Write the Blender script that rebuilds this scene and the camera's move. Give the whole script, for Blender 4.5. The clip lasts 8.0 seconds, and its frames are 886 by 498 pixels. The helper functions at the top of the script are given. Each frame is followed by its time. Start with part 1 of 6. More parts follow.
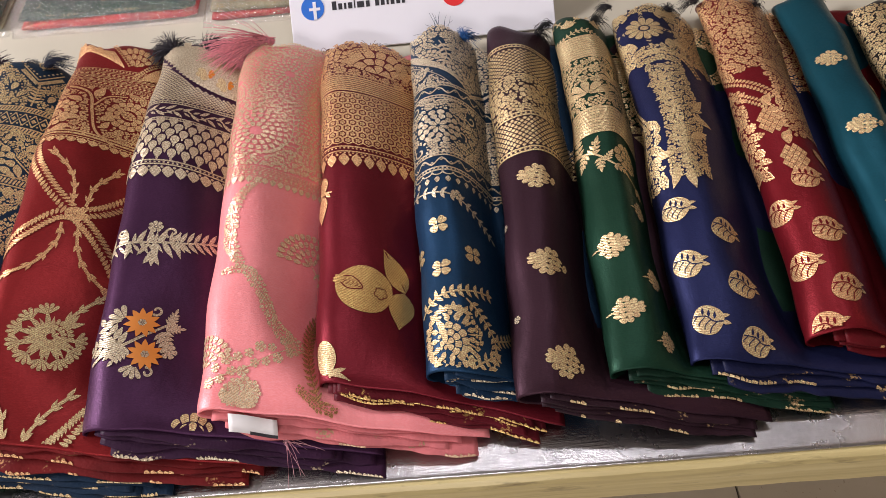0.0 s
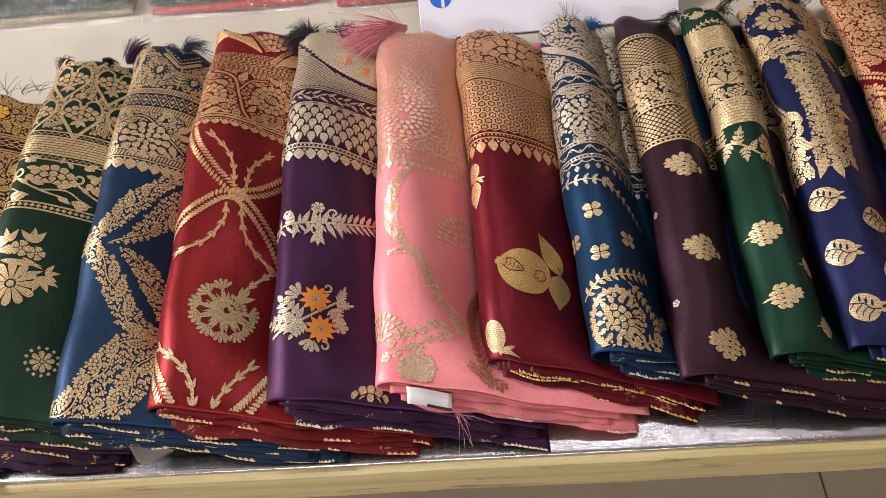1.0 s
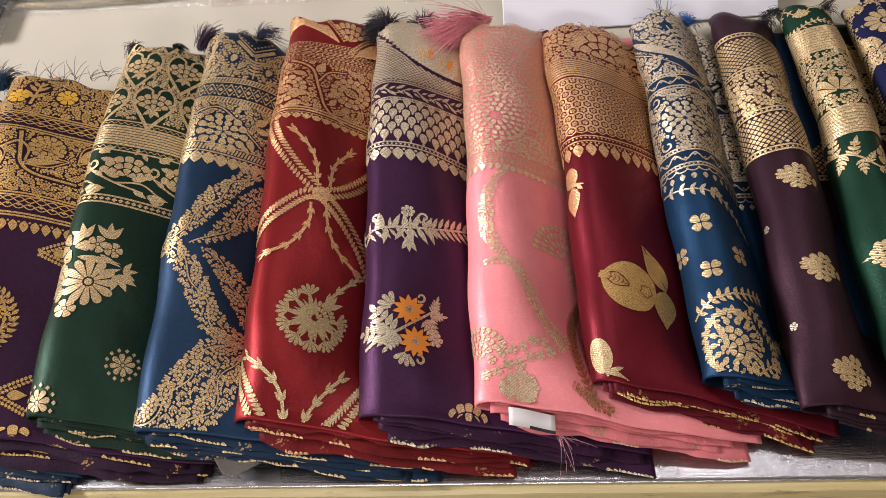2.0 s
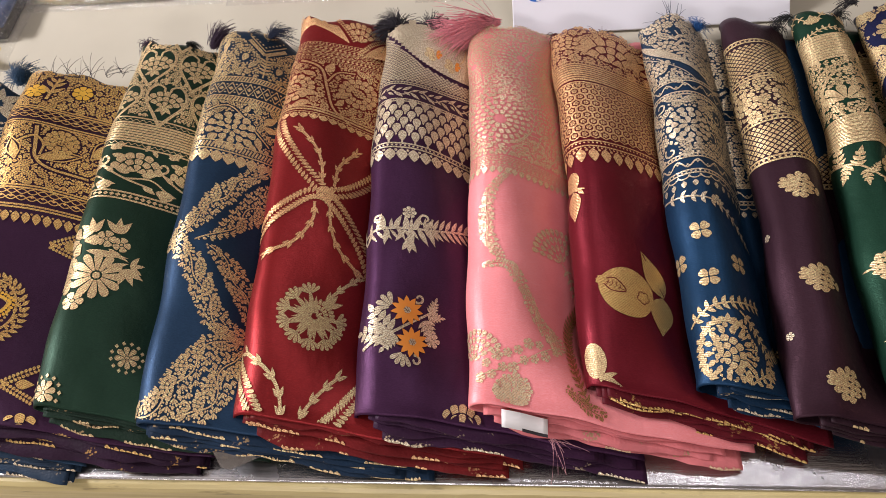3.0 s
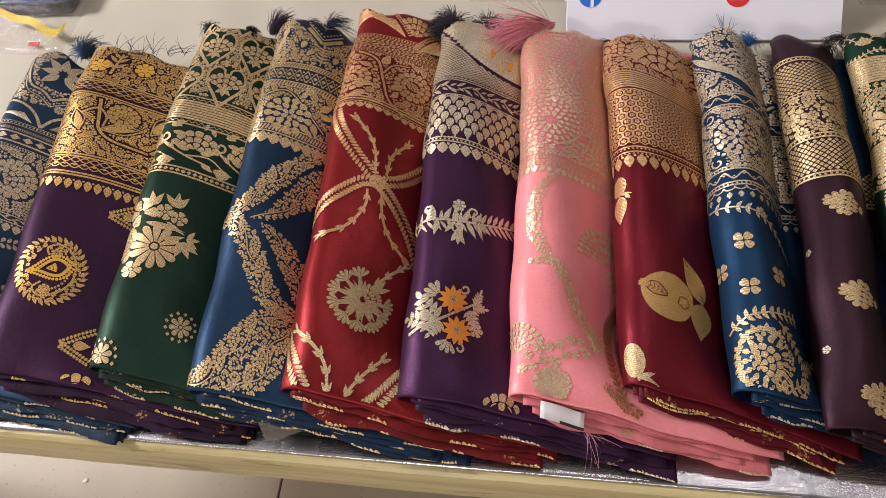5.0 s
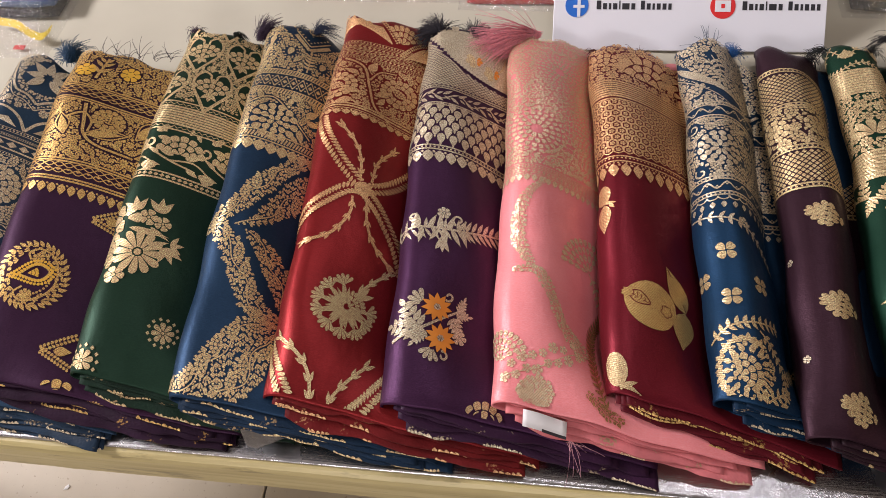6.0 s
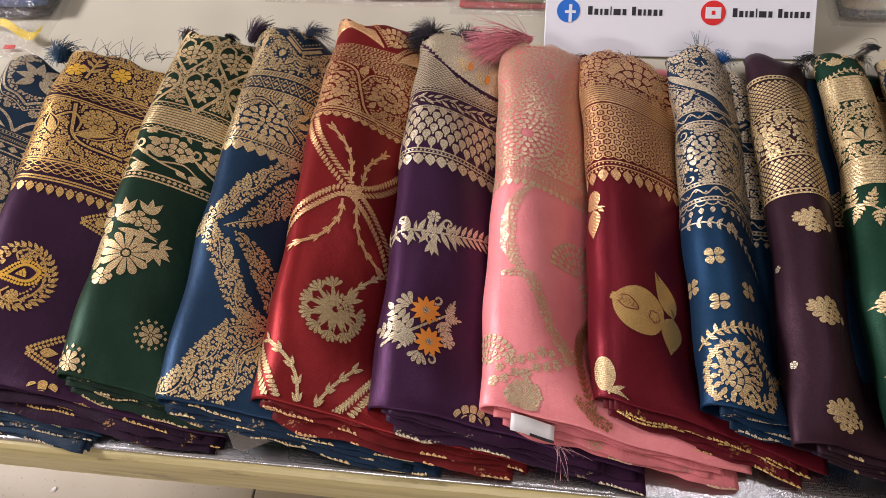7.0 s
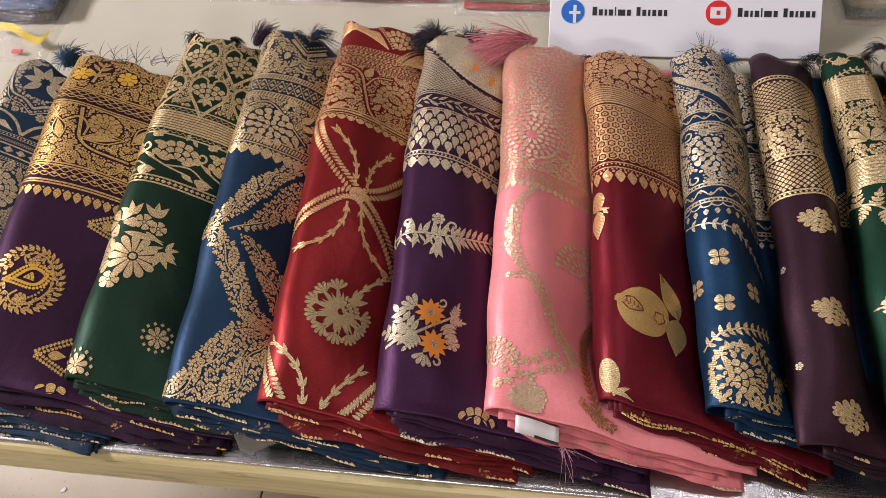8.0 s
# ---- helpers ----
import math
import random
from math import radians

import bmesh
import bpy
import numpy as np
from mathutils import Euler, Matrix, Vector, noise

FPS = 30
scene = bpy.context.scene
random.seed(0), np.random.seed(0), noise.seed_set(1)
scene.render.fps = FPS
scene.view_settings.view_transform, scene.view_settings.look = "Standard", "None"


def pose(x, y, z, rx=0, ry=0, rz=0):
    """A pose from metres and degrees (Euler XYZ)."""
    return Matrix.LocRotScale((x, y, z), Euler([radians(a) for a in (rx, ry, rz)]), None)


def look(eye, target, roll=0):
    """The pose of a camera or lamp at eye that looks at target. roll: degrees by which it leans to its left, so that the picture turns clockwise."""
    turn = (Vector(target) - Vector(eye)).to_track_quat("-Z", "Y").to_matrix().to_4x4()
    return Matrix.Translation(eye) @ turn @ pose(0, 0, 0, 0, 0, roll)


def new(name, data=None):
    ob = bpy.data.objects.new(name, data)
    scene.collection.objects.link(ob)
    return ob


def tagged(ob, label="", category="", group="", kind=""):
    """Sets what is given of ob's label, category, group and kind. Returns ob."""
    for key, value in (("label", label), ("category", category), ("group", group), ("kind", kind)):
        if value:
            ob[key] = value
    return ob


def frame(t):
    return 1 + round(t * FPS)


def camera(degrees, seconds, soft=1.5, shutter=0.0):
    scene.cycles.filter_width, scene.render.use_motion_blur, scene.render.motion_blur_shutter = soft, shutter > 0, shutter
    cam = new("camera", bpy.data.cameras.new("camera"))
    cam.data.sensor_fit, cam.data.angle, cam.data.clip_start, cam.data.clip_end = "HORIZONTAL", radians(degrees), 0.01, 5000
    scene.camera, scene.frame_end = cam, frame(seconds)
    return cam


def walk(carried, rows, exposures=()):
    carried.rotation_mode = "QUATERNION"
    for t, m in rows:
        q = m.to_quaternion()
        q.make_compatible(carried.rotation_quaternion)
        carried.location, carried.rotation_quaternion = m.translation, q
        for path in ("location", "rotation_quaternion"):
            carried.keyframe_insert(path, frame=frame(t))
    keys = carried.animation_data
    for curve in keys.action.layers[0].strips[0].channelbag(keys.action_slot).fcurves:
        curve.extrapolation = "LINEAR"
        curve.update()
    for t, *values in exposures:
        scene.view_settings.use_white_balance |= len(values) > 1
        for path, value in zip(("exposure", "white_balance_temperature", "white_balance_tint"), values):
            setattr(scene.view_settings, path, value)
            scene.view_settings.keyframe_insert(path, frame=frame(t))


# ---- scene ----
cam = camera(60.7, 8.0, soft=0.75)
PATH = [
    (0, (0.24, -0.219, 0.63), (0.187, 0.949, -0.993), -7.0),
    (0.5, (0.154, -0.225, 0.656), (0.073, 0.931, -0.975), -7.7),
    (1, (0.113, -0.23, 0.664), (0.001, 0.902, -0.981), -8.5),
    (1.5, (0.068, -0.202, 0.664), (-0.068, 0.907, -0.995), -8.9),
    (2, (0.037, -0.187, 0.655), (-0.12, 0.902, -1.015), -9.0),
    (3.3, (0.061, -0.185, 0.672), (-0.17, 0.882, -1.003), -10.8),
    (3.5, (0.054, -0.19, 0.681), (-0.187, 0.869, -0.998), -11.0),
    (4, (0.044, -0.2, 0.688), (-0.212, 0.861, -0.989), -10.4),
    (5.5, (0.027, -0.203, 0.679), (-0.216, 0.87, -0.991), -7.5),
    (6, (0.035, -0.202, 0.682), (-0.193, 0.882, -0.983), -6.7),
    (6.5, (0.039, -0.197, 0.679), (-0.173, 0.895, -0.983), -5.7),
    (7, (0.038, -0.202, 0.682), (-0.171, 0.892, -0.979), -5.4),
    (7.5, (0.04, -0.202, 0.686), (-0.177, 0.891, -0.975), -5.8),
    (8, (0.041, -0.2, 0.685), (-0.188, 0.89, -0.977), -6.5),
]
walk(cam, [(t, look(eye, target, roll)) for t, eye, target, roll in PATH], exposures=[(0.0, 0.26, 6400, 20), (2.0, 0.19, 6400, 20), (3.5, 0.16, 6400, 20), (4.0, 0.05, 6400, 20), (5.5, 0.02, 6400, 20), (8.0, 0.0, 6400, 20)])

# ---- world and light ----
world = bpy.data.worlds.new("room_air")
scene.world = world
world.use_nodes = True
world.node_tree.nodes["Background"].inputs[0].default_value = (1.0, 0.93, 0.84, 1)
world.node_tree.nodes["Background"].inputs[1].default_value = 0.015


def area_lamp(name, eye, target, w, h, watts, colour):
    d = bpy.data.lights.new(name, "AREA")
    d.shape, d.size, d.size_y, d.energy, d.color = "RECTANGLE", w, h, watts, colour
    ob = new(name, d)
    ob.matrix_world = look(eye, target)
    return ob


# key from the left, as the folds' shading suggests; the lamp itself is assumed
area_lamp("unseen_area_light", (-3.6, 0.40, 2.20), (0.1, 0.28, 0), 1.0, 0.6, 172, (1.0, 0.975, 0.96))
area_lamp("ceiling_tube_light", (0.55, 1.05, 2.38), (0.4, 0.4, 0), 1.0, 0.2, 9, (1.0, 0.985, 0.98))
# added low fill behind the camera, to brighten floor and edge board
area_lamp("unseen_area_light", (-0.2, -2.0, 1.05), (0.0, -0.2, -0.7), 1.6, 0.3, 17, (1.0, 0.97, 0.945))
# added warm lamp that gives right-facing slopes their orange sheen
area_lamp("warm_side_fill", (2.2, 0.3, 1.5), (0.2, 0.3, 0), 0.4, 0.4, 1.5, (1.0, 0.62, 0.34))


# ---- materials ----
def nodes_of(name):
    m = bpy.data.materials.new(name)
    m.use_nodes = True
    n = m.node_tree.nodes
    return m, n, m.node_tree.links, n["Principled BSDF"]


def ramp(n, l, src, stops):
    r = n.new("ShaderNodeValToRGB")
    els = r.color_ramp.elements
    while len(els) < len(stops):
        els.new(0.5)
    for e, (p, c) in zip(els, stops):
        e.position, e.color = p, (*c, 1) if len(c) == 3 else c
    l.new(src, r.inputs[0])
    return r.outputs[0]


def noise_node(n, l, scale, detail=3.0, rough=0.5, coords=None, stretch=None):
    t = n.new("ShaderNodeTexNoise")
    t.inputs["Scale"].default_value, t.inputs["Detail"].default_value, t.inputs["Roughness"].default_value = scale, detail, rough
    c = n.new("ShaderNodeTexCoord").outputs["Object"] if coords is None else coords
    if stretch:
        mp = n.new("ShaderNodeMapping")
        mp.inputs["Scale"].default_value = stretch
        l.new(c, mp.inputs[0])
        c = mp.outputs[0]
    l.new(c, t.inputs["Vector"])
    return t.outputs["Fac"]


def bump(n, l, bsdf, src, strength, dist):
    b = n.new("ShaderNodeBump")
    b.inputs["Strength"].default_value, b.inputs["Distance"].default_value = strength, dist
    l.new(src, b.inputs["Height"])
    l.new(b.outputs[0], bsdf.inputs["Normal"])
    return b


def mixed(n, l, fac, a, b):
    m = n.new("ShaderNodeMix")
    m.data_type = "RGBA"
    for sock, v in ((m.inputs[0], fac), (m.inputs[6], a), (m.inputs[7], b)):
        if isinstance(v, tuple):
            sock.default_value = (*v, 1)
        elif isinstance(v, (int, float)):
            sock.default_value = v
        else:
            l.new(v, sock)
    return m.outputs[2]


def shade(c, k):
    return tuple(min(1.0, x * k) for x in c)


def silk(name, colour, rough=0.42, metal=0.55):
    """Satin silk: threads across, faint slubs, soft creases and colour drift."""
    m, n, l, b = nodes_of(name)
    drift = noise_node(n, l, 14, 3)
    slub = noise_node(n, l, 1.0, 3, 0.7, stretch=(60, 800, 60))
    threads = noise_node(n, l, 1.0, 2, 0.6, stretch=(420, 1500, 420))
    crease = noise_node(n, l, 1.0, 3, 0.55, stretch=(34, 20, 30))
    c = ramp(n, l, drift, [(0.3, shade(colour, 0.92)), (0.7, shade(colour, 1.2))])
    c = mixed(n, l, ramp(n, l, threads, [(0.38, (0, 0, 0)), (0.7, (0.4, 0.4, 0.4))]), c, shade(colour, 1.6))
    c = mixed(n, l, ramp(n, l, slub, [(0.58, (0, 0, 0)), (0.75, (0.25, 0.25, 0.25))]), c, shade(colour, 2.0))
    l.new(c, b.inputs["Base Color"])
    l.new(ramp(n, l, threads, [(0.3, (rough + .10,) * 3), (0.7, (rough - .02,) * 3)]), b.inputs["Roughness"])
    b.inputs["Specular IOR Level"].default_value = 0.22
    b.inputs["Metallic"].default_value = metal
    add = n.new("ShaderNodeMath")
    add.operation = "MULTIPLY_ADD"
    add.inputs[1].default_value = 6.0
    l.new(crease, add.inputs[0]), l.new(threads, add.inputs[2])
    bump(n, l, b, add.outputs[0], 0.3, 0.0007)
    return m


def zari(name, colour, rough=0.42, metal=0.62, rib=200, dark=0.42):
    """Metallic woven thread: slanting ribs of the weave, grains with glitter put into their colour, slow drift."""
    m, n, l, b = nodes_of(name)
    grain = noise_node(n, l, 900, 2, 0.7)
    drift = noise_node(n, l, 40, 2)
    mp = n.new("ShaderNodeMapping")
    mp.inputs["Rotation"].default_value = (0, 0, 0.35)
    l.new(n.new("ShaderNodeTexCoord").outputs["Object"], mp.inputs[0])
    wave = n.new("ShaderNodeTexWave")
    wave.bands_direction = "Y"
    wave.inputs["Scale"].default_value, wave.inputs["Distortion"].default_value = rib, 2.0
    wave.inputs["Detail"].default_value, wave.inputs["Detail Scale"].default_value = 2.0, 1.5
    l.new(mp.outputs[0], wave.inputs["Vector"])
    # grains brightened and darkened in the base colour to imitate glints
    c = ramp(n, l, grain, [(0.36, shade(colour, 0.34)), (0.5, shade(colour, 1.0)), (0.62, shade(colour, 1.8))])
    c = mixed(n, l, ramp(n, l, drift, [(0.35, (0, 0, 0)), (0.75, (0.4, 0.4, 0.4))]), c, shade(colour, 0.76))
    c = mixed(n, l, ramp(n, l, wave.outputs["Fac"], [(0.1, (0.5, 0.5, 0.5)), (0.5, (0, 0, 0))]), c, shade(colour, dark))
    l.new(c, b.inputs["Base Color"])
    b.inputs["Metallic"].default_value = metal
    l.new(ramp(n, l, grain, [(0.35, (rough + .12,) * 3), (0.65, (rough - .10,) * 3)]), b.inputs["Roughness"])
    bump(n, l, b, wave.outputs["Fac"], 0.35, 0.0008)
    m["tone"] = colour
    return m


def shaded_silk_edge(name, colour, gold, amount):
    """Cloth layers whose folded edges show bits of the brocade, with the shade between them put into the colour."""
    m, n, l, b = nodes_of(name)
    vor = n.new("ShaderNodeTexVoronoi")
    vor.inputs["Scale"].default_value = 380
    l.new(n.new("ShaderNodeTexCoord").outputs["Object"], vor.inputs["Vector"])
    blot = vor.outputs["Distance"]
    grains = ramp(n, l, blot, [(0.40, (1, 1, 1)), (0.50, (0, 0, 0))])
    big = noise_node(n, l, 1.0, 3, 0.6, stretch=(30, 30, 170))
    cut = 0.655 - 0.14 * amount
    gate = ramp(n, l, big, [(cut - 0.02, (0, 0, 0)), (cut + 0.02, (1, 1, 1))])
    mul = n.new("ShaderNodeMath")
    mul.operation = "MULTIPLY"
    l.new(grains, mul.inputs[0]), l.new(gate, mul.inputs[1])
    f = mul.outputs[0]
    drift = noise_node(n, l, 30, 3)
    # cloth and gold cut below their own colour to stand in for crevice shade
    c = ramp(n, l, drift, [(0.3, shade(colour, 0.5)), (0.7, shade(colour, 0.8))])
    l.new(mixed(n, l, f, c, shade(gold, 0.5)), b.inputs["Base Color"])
    met = n.new("ShaderNodeMath")
    met.operation = "MULTIPLY"
    met.inputs[1].default_value = 0.65
    l.new(f, met.inputs[0]), l.new(met.outputs[0], b.inputs["Metallic"])
    b.inputs["Roughness"].default_value = 0.5
    b.inputs["Specular IOR Level"].default_value = 0.15
    bump(n, l, b, blot, 0.2, 0.001)
    return m


def plain(name, colour, rough=0.6, metal=0.0, var=0.12, scale=20, bumpy=0.0):
    m, n, l, b = nodes_of(name)
    t = noise_node(n, l, scale, 4)
    l.new(ramp(n, l, t, [(0.3, shade(colour, 1 - var)), (0.7, shade(colour, 1 + var))]), b.inputs["Base Color"])
    b.inputs["Roughness"].default_value, b.inputs["Metallic"].default_value = rough, metal
    if bumpy:
        bump(n, l, b, t, bumpy, 0.002)
    return m


def steel_material():
    m, n, l, b = nodes_of("brushed_steel")
    b.inputs["Metallic"].default_value = 1.0
    smudge = noise_node(n, l, 9, 5, 0.65)
    scratch = noise_node(n, l, 1.0, 3, 0.7, stretch=(30, 700, 10))
    swirl = noise_node(n, l, 1.0, 4, 0.8, stretch=(420, 160, 10))
    l.new(ramp(n, l, smudge, [(0.3, (0.36, 0.36, 0.37)), (0.62, (0.80, 0.80, 0.81))]), b.inputs["Base Color"])
    l.new(ramp(n, l, smudge, [(0.3, (0.34, 0.34, 0.34)), (0.7, (0.14, 0.14, 0.14))]), b.inputs["Roughness"])
    add = n.new("ShaderNodeMath")
    add.operation = "ADD"
    l.new(scratch, add.inputs[0]), l.new(swirl, add.inputs[1])
    bump(n, l, b, add.outputs[0], 0.26, 0.0012)
    return m


def wood_edge_material():
    m, n, l, b = nodes_of("yellow_ply_edge")
    grain = noise_node(n, l, 1.0, 5, 0.6, stretch=(5, 60, 140))
    wear = noise_node(n, l, 1.0, 5, 0.7, stretch=(9, 30, 55))
    c = ramp(n, l, grain, [(0.3, (0.44, 0.36, 0.15)), (0.55, (0.57, 0.48, 0.22)), (0.8, (0.64, 0.55, 0.28))])
    l.new(mixed(n, l, ramp(n, l, wear, [(0.57, (0, 0, 0)), (0.68, (0.7, 0.7, 0.7))]), c, (0.12, 0.085, 0.04)), b.inputs["Base Color"])
    b.inputs["Roughness"].default_value = 0.42
    bump(n, l, b, wear, 0.25, 0.002)
    return m


def tile_material():
    m, n, l, b = nodes_of("beige_floor_tile")
    big = noise_node(n, l, 5, 5, 0.6)
    speck = noise_node(n, l, 130, 2, 0.5)
    c = ramp(n, l, big, [(0.3, (0.47, 0.41, 0.31)), (0.7, (0.56, 0.50, 0.39))])
    l.new(mixed(n, l, ramp(n, l, speck, [(0.66, (0, 0, 0)), (0.72, (0.5, 0.5, 0.5))]), c, (0.25, 0.18, 0.12)), b.inputs["Base Color"])
    b.inputs["Roughness"].default_value = 0.55
    return m


def film_material(name="clear_plastic_film", fac=0.16, tint=(1, 1, 1), crumple=1.0):
    m, n, l, b = nodes_of(name)
    out = n["Material Output"]
    tr = n.new("ShaderNodeBsdfTransparent")
    tr.inputs[0].default_value = (*tint, 1)
    gl = n.new("ShaderNodeBsdfGlossy")
    gl.inputs["Roughness"].default_value = 0.12
    crease = noise_node(n, l, 60, 4, 0.7)
    bp = n.new("ShaderNodeBump")
    bp.inputs["Strength"].default_value, bp.inputs["Distance"].default_value = crumple, 0.02
    l.new(crease, bp.inputs["Height"]), l.new(bp.outputs[0], gl.inputs["Normal"])
    mx = n.new("ShaderNodeMixShader")
    mx.inputs[0].default_value = fac
    l.new(tr.outputs[0], mx.inputs[1]), l.new(gl.outputs[0], mx.inputs[2]), l.new(mx.outputs[0], out.inputs["Surface"])
    return m


STEEL, EDGE, TILE, FILM = steel_material(), wood_edge_material(), tile_material(), film_material(fac=0.30, crumple=1.0)
SHEET = plain("cream_cotton_sheet", (0.55, 0.52, 0.41), 0.85, 0, 0.05, 6, 0.15)
# walls out of view, kept dark so that little light bounces back
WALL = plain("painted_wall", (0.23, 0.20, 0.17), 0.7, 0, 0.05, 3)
CEIL = plain("ceiling_paint", (0.45, 0.43, 0.42), 0.8, 0, 0.03, 3)
GROUT = plain("dark_grout", (0.10, 0.08, 0.06), 0.9)
CARD = plain("white_card", (0.80, 0.81, 0.85), 0.45, 0, 0.02, 5)
INK = plain("black_ink", (0.025, 0.025, 0.03), 0.5)
BLUE_INK = plain("blue_ink", (0.02, 0.16, 0.62), 0.45)
RED_INK = plain("red_ink", (0.72, 0.03, 0.03), 0.45)
PAPER = plain("white_paper", (0.82, 0.81, 0.79), 0.6, 0, 0.03)

GOLD = zari("pale_gold_zari", (0.83, 0.57, 0.30))
GOLD_WARM = zari("warm_gold_zari", (0.86, 0.49, 0.17))
GOLD_COPPER = zari("copper_gold_zari", (0.92, 0.46, 0.22))
GOLD_SILVER = zari("silver_gold_zari", (0.80, 0.64, 0.43))
GOLD_PEACH = zari("peach_gold_zari", (1.0, 0.66, 0.40), 0.34, 0.4, 260, 0.6)
# darker copy of the peach zari, for where the slope turns from the light
GOLD_PEACH_DIM = zari("dimmed_peach_gold_zari", (0.70, 0.34, 0.15), 0.36, 0.7, 260, 0.55)
GOLD_YELLOW = plain("yellow_silk_thread", (0.78, 0.45, 0.05), 0.5, 0.2)
ORANGE = plain("orange_silk_thread", (0.85, 0.30, 0.03), 0.5)


# ---- mesh helpers ----
def part(name, vf, material, parent=None, label="", smooth=True):
    """One mesh object out of (vertices in world metres, faces), under a thing or a part."""
    v, f = vf
    top = parent.parent if parent and parent.parent else parent
    base = top.matrix_world.translation.copy() if top else Vector((0, 0, 0))
    me = bpy.data.meshes.new(name)
    me.from_pydata([tuple(Vector(p) - base) for p in v], [], f)
    me.materials.append(material)
    me.update()
    if smooth:
        me.polygons.foreach_set("use_smooth", [True] * len(me.polygons))
    ob = new(name, me)
    if parent:
        ob.parent = parent
    if label:
        tagged(ob, label)
    return ob


def thing(name, at, label, category, group="", kind=""):
    ob = new(name)
    ob.location = at
    ob.empty_display_size = 0.05
    ob.matrix_world = Matrix.Translation(at)
    return tagged(ob, label, category, group, kind)


def box_vf(x0, x1, y0, y1, z0, z1, r=0.0, seg=2):
    bm = bmesh.new()
    bmesh.ops.create_cube(bm, size=1)
    for v in bm.verts:
        v.co = Vector((x0 if v.co.x < 0 else x1, y0 if v.co.y < 0 else y1, z0 if v.co.z < 0 else z1))
    if r:
        bmesh.ops.bevel(bm, geom=bm.edges[:], offset=r, segments=seg, affect="EDGES", profile=0.5)
    bm.verts.index_update()
    out = [tuple(v.co) for v in bm.verts], [[v.index for v in f.verts] for f in bm.faces]
    bm.free()
    return out


def grid_faces(nu, nv, off=0):
    return [(off + i * nv + j, off + (i + 1) * nv + j, off + (i + 1) * nv + j + 1, off + i * nv + j + 1) for i in range(nu - 1) for j in range(nv - 1)]


def tube_vf(paths, r0, r1, sides=3):
    """Thin tapered strands along polylines, joined."""
    v, f = [], []
    for path in paths:
        start, k = len(v), len(path)
        for i, p in enumerate(path):
            q = Vector(path[min(i + 1, k - 1)]) - Vector(path[max(i - 1, 0)])
            a = q.orthogonal().normalized()
            b = q.normalized().cross(a)
            r = r0 + (r1 - r0) * i / (k - 1)
            for s in range(sides):
                th = 2 * math.pi * s / sides
                v.append(tuple(Vector(p) + a * (r * math.cos(th)) + b * (r * math.sin(th))))
        for i in range(k - 1):
            for s in range(sides):
                t = (s + 1) % sides
                f.append((start + i * sides + s, start + i * sides + t, start + (i + 1) * sides + t, start + (i + 1) * sides + s))
    return v, f


def spline(pts, n=8):
    """Catmull-Rom through points of the plane."""
    p = [np.array(q, float) for q in pts]
    p = [2 * p[0] - p[1]] + p + [2 * p[-1] - p[-2]]
    out = []
    for i in range(1, len(p) - 2):
        for k in range(n):
            t = k / n
            out.append(0.5 * (2 * p[i] + (p[i + 1] - p[i - 1]) * t + (2 * p[i - 1] - 5 * p[i] + 4 * p[i + 1] - p[i + 2]) * t * t + (3 * p[i] - p[i - 1] - 3 * p[i + 1] + p[i + 2]) * t ** 3))
    out.append(p[-2])
    return out


